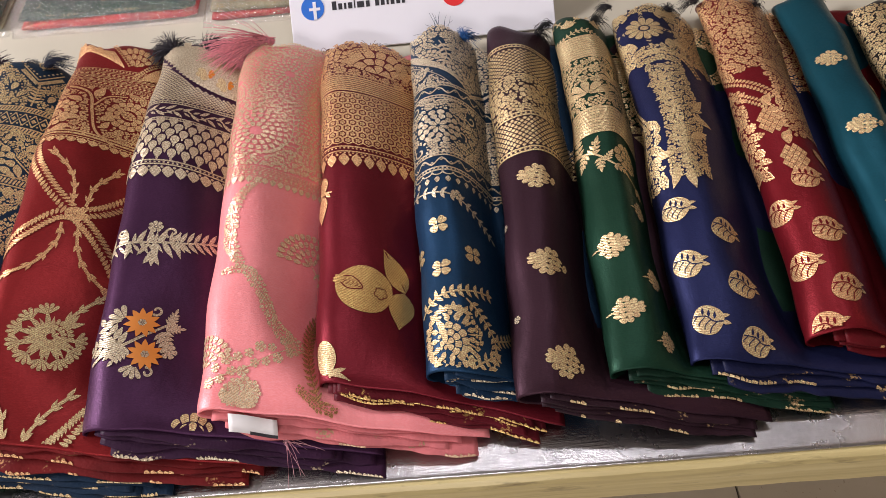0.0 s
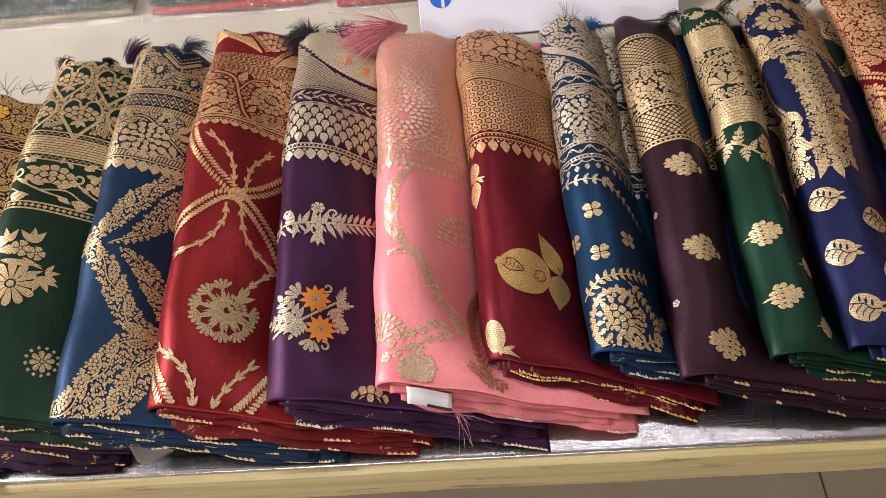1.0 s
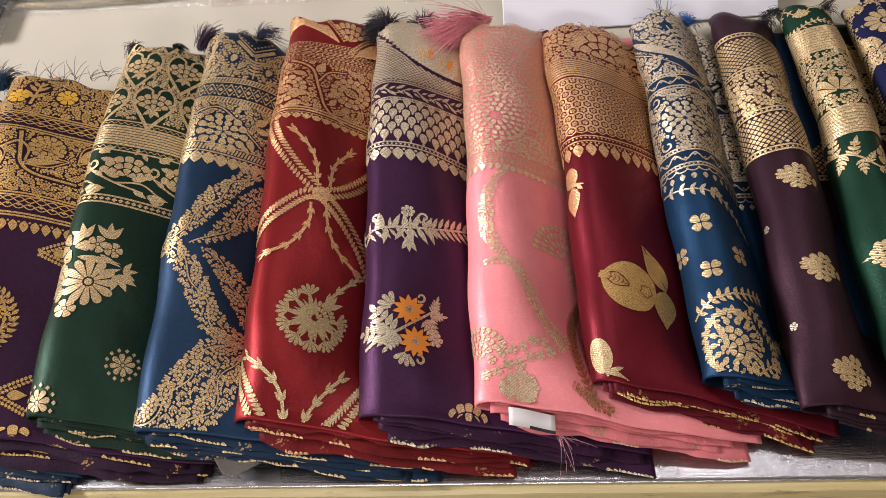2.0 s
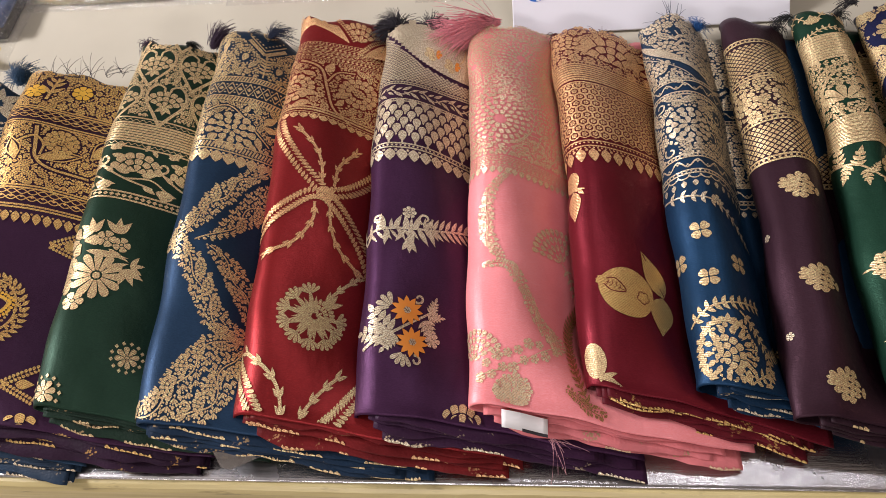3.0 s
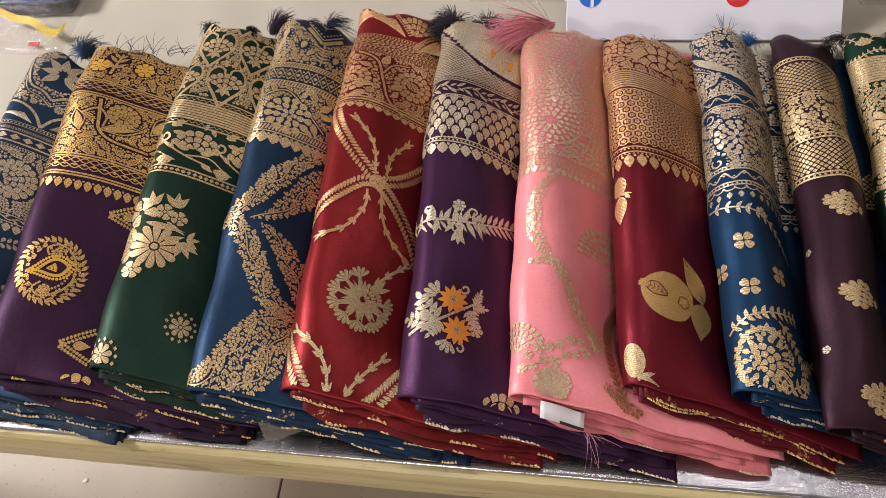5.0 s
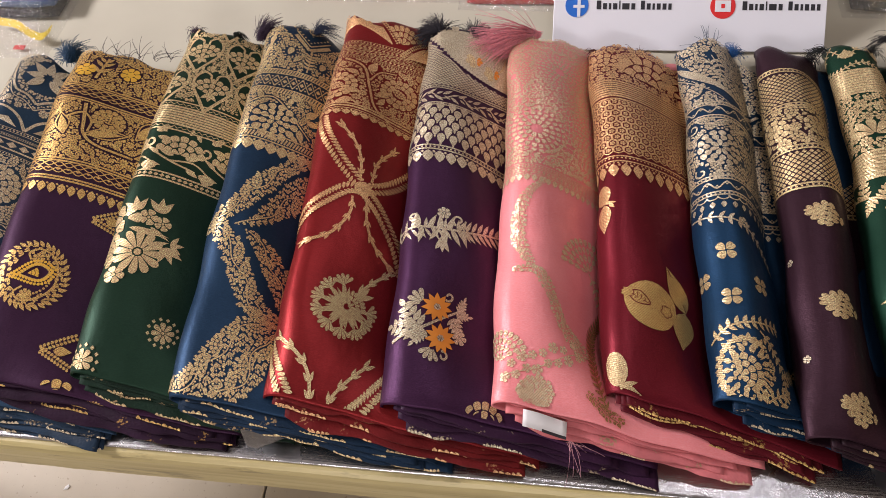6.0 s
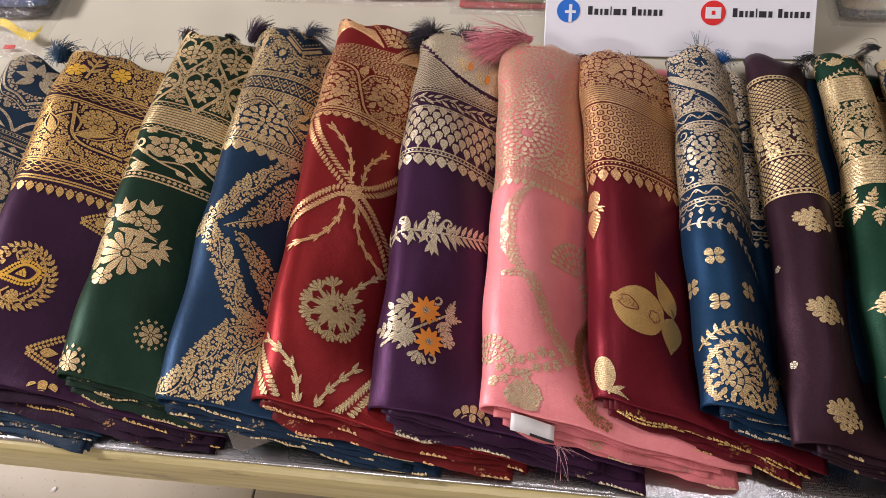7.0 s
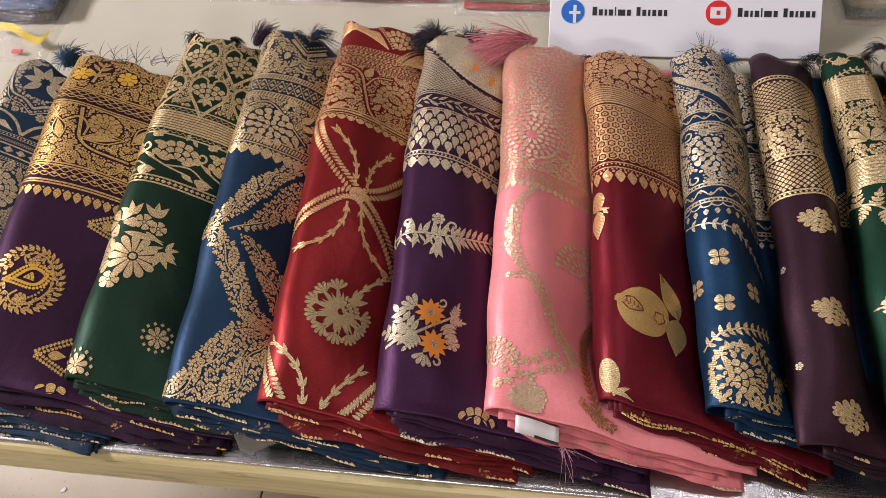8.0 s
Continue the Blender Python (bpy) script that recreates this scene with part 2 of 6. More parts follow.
# ---- woven patterns, drawn in the plane of the cloth (metres) ----
class Weave:
    def __init__(self):
        self.v, self.f = [], []

    def strip(self, left, right):
        k = len(self.v)
        m = len(left)
        self.v += [tuple(p) for p in left] + [tuple(p) for p in right]
        self.f += [(k + i, k + i + 1, k + m + i + 1, k + m + i) for i in range(m - 1)]

    def leaf(self, x, y, ang, ln, w, bend=0.0, blunt=False):
        c, s = math.cos(ang), math.sin(ang)
        prof = [(0, .12), (.2, .62), (.5, 1.0), (.8, .95), (.94, .6), (1, .2)] if blunt else [(0, .08), (.22, .75), (.45, 1.0), (.75, .62), (1, .03)]
        if ln > 0.017:
            ts = np.linspace(0, 1, 11)
            prof = [(t, (max(0.0, math.sin(math.pi * t ** .85)) ** .6 if blunt else max(0.0, math.sin(math.pi * t ** .72)) ** 1.1) + .02) for t in ts]
        L, R = [], []
        for t, q in prof:
            px, off = t * ln, bend * ln * math.sin(math.pi * t * 0.5) * t
            for side, lst in ((1, L), (-1, R)):
                py = off + side * q * w / 2
                lst.append((x + c * px - s * py, y + s * px + c * py))
        if w > 0.005:
            rails = [[tuple(np.array(p) + (np.array(q) - np.array(p)) * k) for p, q in zip(L, R)] for k in ((0, .25, .5, .75, 1) if w > 0.012 else (0, .5, 1))]
            for p, q in zip(rails, rails[1:]):
                self.strip(p, q)
        else:
            self.strip(L, R)

    def dot(self, x, y, r, n=7, sx=1.0):
        if r > 0.005:
            self.poly([(x + sx * r * math.cos(2 * math.pi * i / n), y + r * math.sin(2 * math.pi * i / n)) for i in range(n)])
            return
        k = len(self.v)
        self.v += [(x + sx * r * math.cos(2 * math.pi * i / n), y + r * math.sin(2 * math.pi * i / n)) for i in range(n)]
        self.f.append(tuple(range(k, k + n)))

    def diamond(self, x, y, a, b):
        k = len(self.v)
        self.v += [(x - a, y), (x, y - b), (x + a, y), (x, y + b)]
        self.f.append((k, k + 1, k + 2, k + 3))

    def ribbon(self, pts, w, w1=None):
        w1 = w if w1 is None else w1
        p = [np.array(q, float) for q in pts]
        L, R, m = [], [], len(p)
        for i in range(m):
            d = p[min(i + 1, m - 1)] - p[max(i - 1, 0)]
            d = d / (np.linalg.norm(d) + 1e-9)
            nrm = np.array((-d[1], d[0]))
            q = (w + (w1 - w) * i / (m - 1)) / 2
            L.append(p[i] + nrm * q), R.append(p[i] - nrm * q)
        self.strip(L, R)

    def line(self, x0, x1, y, w):
        m = max(2, int((x1 - x0) / 0.003))
        xs = np.linspace(x0, x1, m)
        self.strip([(x, y + w / 2) for x in xs], [(x, y - w / 2) for x in xs])

    def flower(self, x, y, r, n=8, inner=0.28, fat=0.9, turn=0.0, core=True):
        for i in range(n):
            self.sector(x, y, turn + 2 * math.pi * i / n, inner * r, r, 2 * math.pi / n, min(.92, fat))
        if core and inner < 0.46:
            self.dot(x, y, inner * r * 0.75)

    def rosette(self, x, y, r, n=10, turn=0.0):
        self.flower(x, y, r, n, 0.62, 0.98, turn, False)
        self.flower(x, y, 0.6 * r, n - 2, 0.36, 0.92, turn + 0.3, False)
        self.flower(x, y, 0.34 * r, 6, 0.3, 0.9, turn)

    def fan(self, x, y, r, a0, a1, n, inner=0.2, fat=0.85):
        for i in range(n):
            self.sector(x, y, a0 + (a1 - a0) * i / (n - 1), inner * r, r, abs(a1 - a0) / (n - 1), min(.9, fat + .04))

    def vine(self, pts, w, leaf, step, ang=0.9, fat=0.45, both=True):
        p = spline(pts, 10)
        self.ribbon(p, w)
        acc, side = 0.0, 1
        for i in range(1, len(p)):
            d = p[i] - p[i - 1]
            acc += np.linalg.norm(d)
            if acc >= step:
                acc, th = 0.0, math.atan2(d[1], d[0])
                for s in ((1, -1) if both else (side,)):
                    self.leaf(p[i][0], p[i][1], th + s * ang, leaf, leaf * fat, 0.15 * s)
                side = -side
        self.leaf(p[-1][0], p[-1][1], math.atan2(*(p[-1] - p[-2])[::-1]), leaf, leaf * fat)

    def braid(self, pts, w, step=0.0042):
        """A ribbon plaited of two rows of small slanting grains."""
        p = spline(pts, 24)
        acc = step
        for i in range(1, len(p)):
            d = p[i] - p[i - 1]
            acc += np.linalg.norm(d)
            if acc >= step:
                acc, th = 0.0, math.atan2(d[1], d[0])
                nx, ny = -math.sin(th), math.cos(th)
                for s in (1, -1):
                    self.leaf(p[i][0] + s * nx * w * .05, p[i][1] + s * ny * w * .05, th + s * 1.0, w * 0.56, step * 0.98, blunt=True)

    def leafband(self, pts, w0, w1, size, rnd, wide=None):
        """A band packed with small leaves and flowers round a winding stalk; wide gives its widths from end to end."""
        p = np.array(spline(pts, 16))
        run = np.concatenate([[0], np.cumsum(np.hypot(*np.diff(p, axis=0).T))])
        ws = np.interp(run / run[-1], np.linspace(0, 1, len(wide)), wide) if wide else np.linspace(w0, w1, len(p))
        tan = np.gradient(p, axis=0)
        ths = np.arctan2(tan[:, 1], tan[:, 0])
        nrm = np.stack([-np.sin(ths), np.cos(ths)], -1)
        wind = p + nrm * (ws * .17 * np.sin(run / .0085))[:, None]
        self.ribbon(wind, size * .22)
        keep = [(float(a), float(b), size * .13) for a, b in wind]
        for i in range(6, len(p) - 4, max(5, int(len(p) * .022 / run[-1]))):
            g = 1 if (i // 5) % 2 else -1
            rr = min(.0068, ws[i] * .26)
            c = p[i] + nrm[i] * g * ws[i] * .2
            if rr > .003:
                self.palmette(c[0] - rr * .8 * math.cos(ths[i] + g), c[1] - rr * .8 * math.sin(ths[i] + g), rr * 1.8, ths[i] + g)
                keep.append((c[0], c[1], rr))

        def near(x, y):
            d = np.hypot(p[:, 0] - x, p[:, 1] - y)
            k = int(np.argmin(d))
            return k, d[k]

        def inside(x, y):
            k, d = near(x, y)
            return d < ws[k] * .5 - size * .12

        def field(x, y):
            k, d = near(x, y)
            side = (x - p[k][0]) * nrm[k][0] + (y - p[k][1]) * nrm[k][1]
            return ths[k] + (.8 if side > 0 else -.8)

        m = float(max(ws))
        box = (p[:, 0].min() - m / 2, p[:, 0].max() + m / 2, p[:, 1].min() - m / 2, p[:, 1].max() + m / 2)
        self.nest(inside, box, [size * k for k in (.46, .36, .27, .2, .15)], rnd, field, keep)

    def teeth(self, x0, x1, y, pitch, h, w=0.75):
        m = int((x1 - x0) / pitch)
        for i in range(m):
            x = x0 + (i + 0.5) * pitch
            self.leaf(x, y, -math.pi / 2, h, pitch * w * 1.15)
            self.dot(x + pitch / 2, y - h * 0.12, pitch * 0.14, 5)

    def diamonds(self, x0, x1, y0, y1, px, py, k=0.8):
        for j in range(int((y1 - y0) / py * 2) + 1):
            y = y0 + j * py / 2
            for i in range(int((x1 - x0) / px) + 1):
                x = x0 + (i + 0.5 * (j % 2)) * px
                self.diamond(x, y, px / 2 * k, py / 2 * k)

    def row(self, x0, x1, y, h, kind, rnd):
        """A narrow woven row: lines with a small motif between them."""
        self.line(x0, x1, y + h / 2, h * 0.16), self.line(x0, x1, y - h / 2, h * 0.16)
        if kind == "wave":
            pts = [(x, y + 0.2 * h * math.sin((x - x0) * 2 * math.pi / (h * 2.2))) for x in np.arange(x0, x1, h * 0.25)]
            self.ribbon(pts, h * 0.16)
            for i in range(int((x1 - x0) / (h * 1.1))):
                self.leaf(x0 + i * h * 1.1, y + 0.12 * h * (1 if i % 2 else -1), 0.5 * (1 if i % 2 else -1), h * 0.7, h * 0.3)
        elif kind == "dots":
            for i in range(int((x1 - x0) / (h * 0.8))):
                self.dot(x0 + i * h * 0.8, y, h * 0.27, 6)
        elif kind == "diamond":
            for i in range(int((x1 - x0) / (h * 1.0))):
                self.diamond(x0 + i * h, y, h * 0.42, h * 0.33)
        elif kind == "flower":
            for i in range(int((x1 - x0) / (h * 1.7))):
                self.flower(x0 + i * h * 1.7, y, h * 0.36, 6)
                self.leaf(x0 + (i + 0.5) * h * 1.7 - h * .3, y, 0.5, h * 0.65, h * 0.24)

    def fill(self, x0, x1, y0, y1, size, rnd, clear=(), fat=0.62):
        """Close brocade: flowers, sprigs and leaves set side by side with thin gaps, round the circles kept clear."""
        self.nest(lambda x, y: True, (x0, x1, y0, y1), [size * k for k in (1.15, .85, .6, .44, .32, .23)], rnd, None, clear)

    def nest(self, inside, box, radii, rnd, field=None, clear=()):
        x0, x1, y0, y1 = box
        ph, cell, grid = rnd.uniform(0, 9), 2.2 * max(radii), {}

        def put(cx, cy, cr):
            k = int(cr / cell) + 1
            for i in range(int(cx // cell) - k, int(cx // cell) + k + 1):
                for j in range(int(cy // cell) - k, int(cy // cell) + k + 1):
                    grid.setdefault((i, j), []).append((cx, cy, cr))

        for c in clear:
            put(*c)
        for r in radii:
            for _ in range(int((x1 - x0) * (y1 - y0) / (r * r) * 0.95)):
                x, y = rnd.uniform(x0, x1), rnd.uniform(y0, y1)
                if any((x - a) ** 2 + (y - b) ** 2 < (r * .93 + c) ** 2 for a, b, c in grid.get((int(x // cell), int(y // cell)), ())) or not inside(x, y):
                    continue
                put(x, y, r)
                th = field(x, y) if field else 3.2 * math.sin(x * 95 + ph) + 2.6 * math.cos(y * 80 + 2 * ph)
                if r > 0.0042:
                    if rnd.random() < .5:
                        self.flower(x, y, r * 1.02, 8, .3, .92, th)
                    else:
                        self.palmette(x - .8 * r * math.cos(th), y - .8 * r * math.sin(th), 1.75 * r, th)
                elif r > 0.0027:
                    self.fan(x - .95 * r * math.cos(th), y - .95 * r * math.sin(th), 1.95 * r, th - .62, th + .62, 3 if rnd.random() < .6 else 4, .08)
                else:
                    self.leaf(x - 1.12 * r * math.cos(th), y - 1.12 * r * math.sin(th), th, 2.25 * r, 1.85 * r, rnd.uniform(-.2, .2))

    def palmette(self, x, y, r, ang, half=1.15):
        """A lotus of three rows of scales opening one way from its foot."""
        for outer, inner, n in ((1.0, .70, 7), (.67, .40, 5), (.37, .03, 3)):
            h = half * (1 - .12 * (1 - outer))
            for i in range(n):
                self.sector(x, y, ang - h + 2 * h * i / (n - 1), inner * r, outer * r, 2 * h / (n - 1))

    def sector(self, x, y, a, r0, r1, da, k=.88):
        """A petal that fills its share of a ring, with a rounded tip."""
        L, Rr = [], []
        for t in (0, .3, .6, .78, .91, 1.0):
            q = 1.0 if t <= .6 else math.sqrt(max(.03, 1 - ((t - .55) / .46) ** 2))
            rad = r0 + (r1 - r0) * t
            hw = rad * min(.9, da * .5) * k * q
            for g, lst in ((1, L), (-1, Rr)):
                lst.append((x + rad * math.cos(a) - g * hw * math.sin(a), y + rad * math.sin(a) + g * hw * math.cos(a)))
        self.strip(L, Rr)

    def cone(self, x, y, r, ang):
        """A pointed bud of overlapping scales."""
        ca, sn = math.cos(ang), math.sin(ang)
        at = lambda u, v: (x + u * ca - v * sn, y + u * sn + v * ca)
        self.ribbon([at(-1.05 * r, 0), at(0, 0), at(.95 * r, 0)], r * .06)
        for u, n, half in ((-.95, 3, .42), (-.60, 5, .80), (-.20, 5, .84), (.18, 4, .62), (.52, 3, .36)):
            for i in range(n):
                v = -half + 2 * half * (i + .5) / n
                self.leaf(*at(u * r, v * r * .9), ang + v * (.5 - .35 * u), r * .50, 2 * half / n * r * 1.12, 0, True)
        self.leaf(*at(.80 * r, 0), ang, r * .32, r * .22)

    def keep(self, pts, r):
        """Circles along a line, to hold the packed leaves off it."""
        return [(float(p[0]), float(p[1]), r) for p in spline(pts, 14)]

    def stem(self, pts, w, leaf=0.0, step=0.01, ang=0.8, fat=0.45):
        """A stalk, leafed if asked; returns the circles it takes up."""
        if leaf:
            self.vine(pts, w, leaf, step, ang, fat)
        else:
            self.ribbon(spline(pts, 10), w, w * .7)
        return self.keep(pts, w * .9 + leaf * .35)

    def curl(self, x, y, r, ang, w, turn=1):
        """A spiral tendril that starts at x, y and winds in."""
        cx, cy = x + r * math.cos(ang), y + r * math.sin(ang)
        pts = [(cx + r * (1 - .72 * t) * math.cos(ang + math.pi + turn * 5.6 * t), cy + r * (1 - .72 * t) * math.sin(ang + math.pi + turn * 5.6 * t)) for t in np.linspace(0, 1, 18)]
        self.ribbon(pts, w, w * .8)

    def poly(self, pts):
        """A star-shaped outline, filled from its middle."""
        k, m = len(self.v), len(pts)
        c = np.mean(np.array(pts), axis=0)
        rings = (1.0, 0.8, 0.6, 0.4, 0.2)
        for ring in rings:
            self.v += [tuple(c + (np.array(p) - c) * ring) for p in pts]
        self.v.append(tuple(c))
        for i in range(m):
            j = (i + 1) % m
            for q in range(len(rings) - 1):
                o = k + q * m
                self.f.append((o + i, o + j, o + m + j, o + m + i))
            self.f.append((k + 4 * m + i, k + 4 * m + j, k + 5 * m))


# ---- table, floor and room ----
def build_room():
    x0, x1, y0, y1, z0, z1 = -4.4, 2.6, -2.3, 2.4, -0.75, 2.45
    t = 0.1
    tagged(part("wall_north", box_vf(x0 - t, x1 + t, y1, y1 + t, z0, z1), WALL, None, "", False), "plain dark warm-grey painted wall, out of view", "wall", "", "structure")
    tagged(part("wall_south", box_vf(x0 - t, x1 + t, y0 - t, y0, z0, z1), WALL, None, "", False), "plain dark warm-grey painted wall, out of view", "wall", "", "structure")
    tagged(part("wall_west", box_vf(x0 - t, x0, y0, y1, z0, z1), WALL, None, "", False), "plain dark warm-grey painted wall, out of view", "wall", "", "structure")
    tagged(part("wall_east", box_vf(x1, x1 + t, y0, y1, z0, z1), WALL, None, "", False), "plain dark warm-grey painted wall, out of view", "wall", "", "structure")
    tagged(part("ceiling", box_vf(x0 - t, x1 + t, y0 - t, y1 + t, z1, z1 + t), CEIL, None, "", False), "plain white painted ceiling", "ceiling", "", "structure")
    return x0, x1, y0, y1, z0


def build_table():
    table = thing("display_table", (0, 0.5, -0.75), "wooden display table with scratched steel top and yellow edge", "table")
    x0, x1, y1 = -1.3, 1.35, 1.05
    part("table_board", box_vf(x0 + .02, x1 - .02, 0.022, y1 - .002, -0.040, -0.0015, 0.001, 1), EDGE, table, "", False)
    # front edging board, slightly uneven along its length
    n = 240
    v, f = [], []
    prof = [(0.022, -0.0035), (0.001, -0.0035), (-0.0055, -0.0045), (-0.0090, -0.0075), (-0.0110, -0.013), (-0.0120, -0.025), (-0.0120, -0.056), (-0.0105, -0.0595), (-0.007, -0.061), (0.022, -0.061)]
    for i in range(n):
        x = x0 + (x1 - x0) * i / (n - 1)
        w = 0.0009 * noise.noise((x * 7, 0, 0)) + 0.0005 * noise.noise((x * 40, 1, 0)) + 0.0012 * max(0.0, noise.noise((x * 25, 5, 0)) - 0.35)
        v += [(x, y + w, z + 0.6 * w) for y, z in prof]
    m = len(prof)
    f = [(i * m + j, (i + 1) * m + j, (i + 1) * m + (j + 1) % m, i * m + (j + 1) % m) for i in range(n - 1) for j in range(m)]
    f += [tuple(range(m)), tuple((n - 1) * m + j for j in reversed(range(m)))]
    part("edge_board", (v, f), EDGE, table, "worn yellow painted wooden edge board", False)
    # thin steel sheet with a rolled front lip and shallow dents
    nx, ys = 160, [0.30, 0.2, 0.14, 0.1, 0.07, 0.05, 0.035, 0.022, 0.012, 0.005, 0.001, -0.001, -0.0022, -0.0026, -0.002, 0.0005]
    zs = [0] * 9 + [0.0, 0.0001, -0.0001, -0.0009, -0.002, -0.003, -0.0034]
    v = []
    for i in range(nx):
        x = x0 + (x1 - x0) * i / (nx - 1)
        for y, z in zip(ys, zs):
            d = 0.0005 * noise.noise((x * 6, y * 9, 3)) if y > 0.003 else 0.0003 * noise.noise((x * 6, 0, 3))
            v.append((x, y + (0.0008 * noise.noise((x * 5, 7, 0)) if y < 0.003 else 0), z + d - 0.0004))
    part("steel_top", (v, grid_faces(nx, len(ys))), STEEL, table, "scratched reflective steel sheet")
    part("steel_back_sheet", box_vf(x0, x1, 0.30, y1, -0.0014, -0.0004), STEEL, table, "", False)
    for lx in (x0 + .06, x1 - .06):
        for ly in (0.09, y1 - .06):
            part("leg", box_vf(lx - .03, lx + .03, ly - .03, ly + .03, -0.75, -0.040, 0.004), EDGE, table)
    return table


def build_sheet():
    nx, ny = 150, 60
    v = []
    for i in range(nx):
        x = -1.28 + 2.6 * i / (nx - 1)
        for j in range(ny):
            y = 0.24 + 0.80 * j / (ny - 1)
            r = noise.noise((x * 5, y * 9, 0)) * 0.0022 + noise.noise((x * 2 + y * 6, y * 3 - x * 8, 4)) * 0.003 + abs(noise.noise((x * 9 + y * 4, y * 5, 9))) * 0.0016
            v.append((x, y + 0.004 * noise.noise((x * 6, 0, 2)), 0.0035 + max(-0.0025, r)))
    ob = part("table_cloth", (v, grid_faces(nx, ny)), SHEET)
    so = ob.modifiers.new("thickness", "SOLIDIFY")
    so.thickness, so.offset = 0.001, 1
    return tagged(ob, "cream cotton sheet spread over the table, lightly creased", "table cloth")


def build_sign():
    sign = thing("shop_sign", (0.215, 0.55, 0.006), "white printed shop sign board leaning behind the sarees", "sign")
    # the board's own plane: u along its foot, w up its slope
    tilt, turn = radians(SIGN_TILT), radians(-1.2)
    m = Matrix.Translation((0.0487, 0.549, 0.009)) @ Euler((tilt, 0, turn * -1)).to_matrix().to_4x4()

    def put(vf):
        return [tuple(m @ Vector(p)) for p in vf[0]], vf[1]

    W, H = 0.332, 0.24
    part("board", put(box_vf(0, W, 0, H, -0.003, 0.0, 0.0008, 1)), CARD, sign, "", False)

    def disc(name, cx, cy, r, z, mat):
        n = 40
        v = [(cx + r * math.cos(2 * math.pi * i / n), cy + r * math.sin(2 * math.pi * i / n), z + dz) for dz in (0, 0.0006) for i in range(n)]
        f = [tuple(range(n, 2 * n))] + [(i, (i + 1) % n, n + (i + 1) % n, n + i) for i in range(n)]
        return part(name, put((v, f)), mat, sign, "", False)

    ty = SIGN_ROW
    disc("blue_emblem", 0.029, ty, 0.0145, 0, BLUE_INK)
    part("white_mark", put(box_vf(0.0295, 0.0335, ty - .0142, ty + .008, 0.0006, 0.0011)), CARD, sign, "", False)
    part("white_mark", put(box_vf(0.0245, 0.0385, ty - .003, ty + .0005, 0.0006, 0.0010)), CARD, sign, "", False)
    disc("red_emblem", 0.208, ty, 0.0152, 0, RED_INK)
    part("white_mark", put(box_vf(0.1985, 0.2175, ty - .007, ty + .007, 0.0006, 0.0011, 0.0004, 1)), CARD, sign, "", False)
    part("red_mark", put(box_vf(0.2058, 0.2102, ty - .0025, ty + .0025, 0.0011, 0.0015)), RED_INK, sign, "", False)
    for x in (0.053, 0.231):
        for h, w in ((8.5, 5), (6, 4.5), (6, 3), (6, 4.7), (8.5, 2), (6, 7.5), (6, 4.4), (0, 2.5), (8.5, 4.5), (6, 4.4), (6, 3), (6, 4.4), (6, 4.4), (6, 3.8)):
            w *= 0.00134
            if h:
                part("letter_bar", put(box_vf(x + .0006, x + w - .0006, ty - .0045, ty - .0045 + h * 0.00125, 0, 0.0005)), INK, sign, "", False)
            x += w + 0.0012


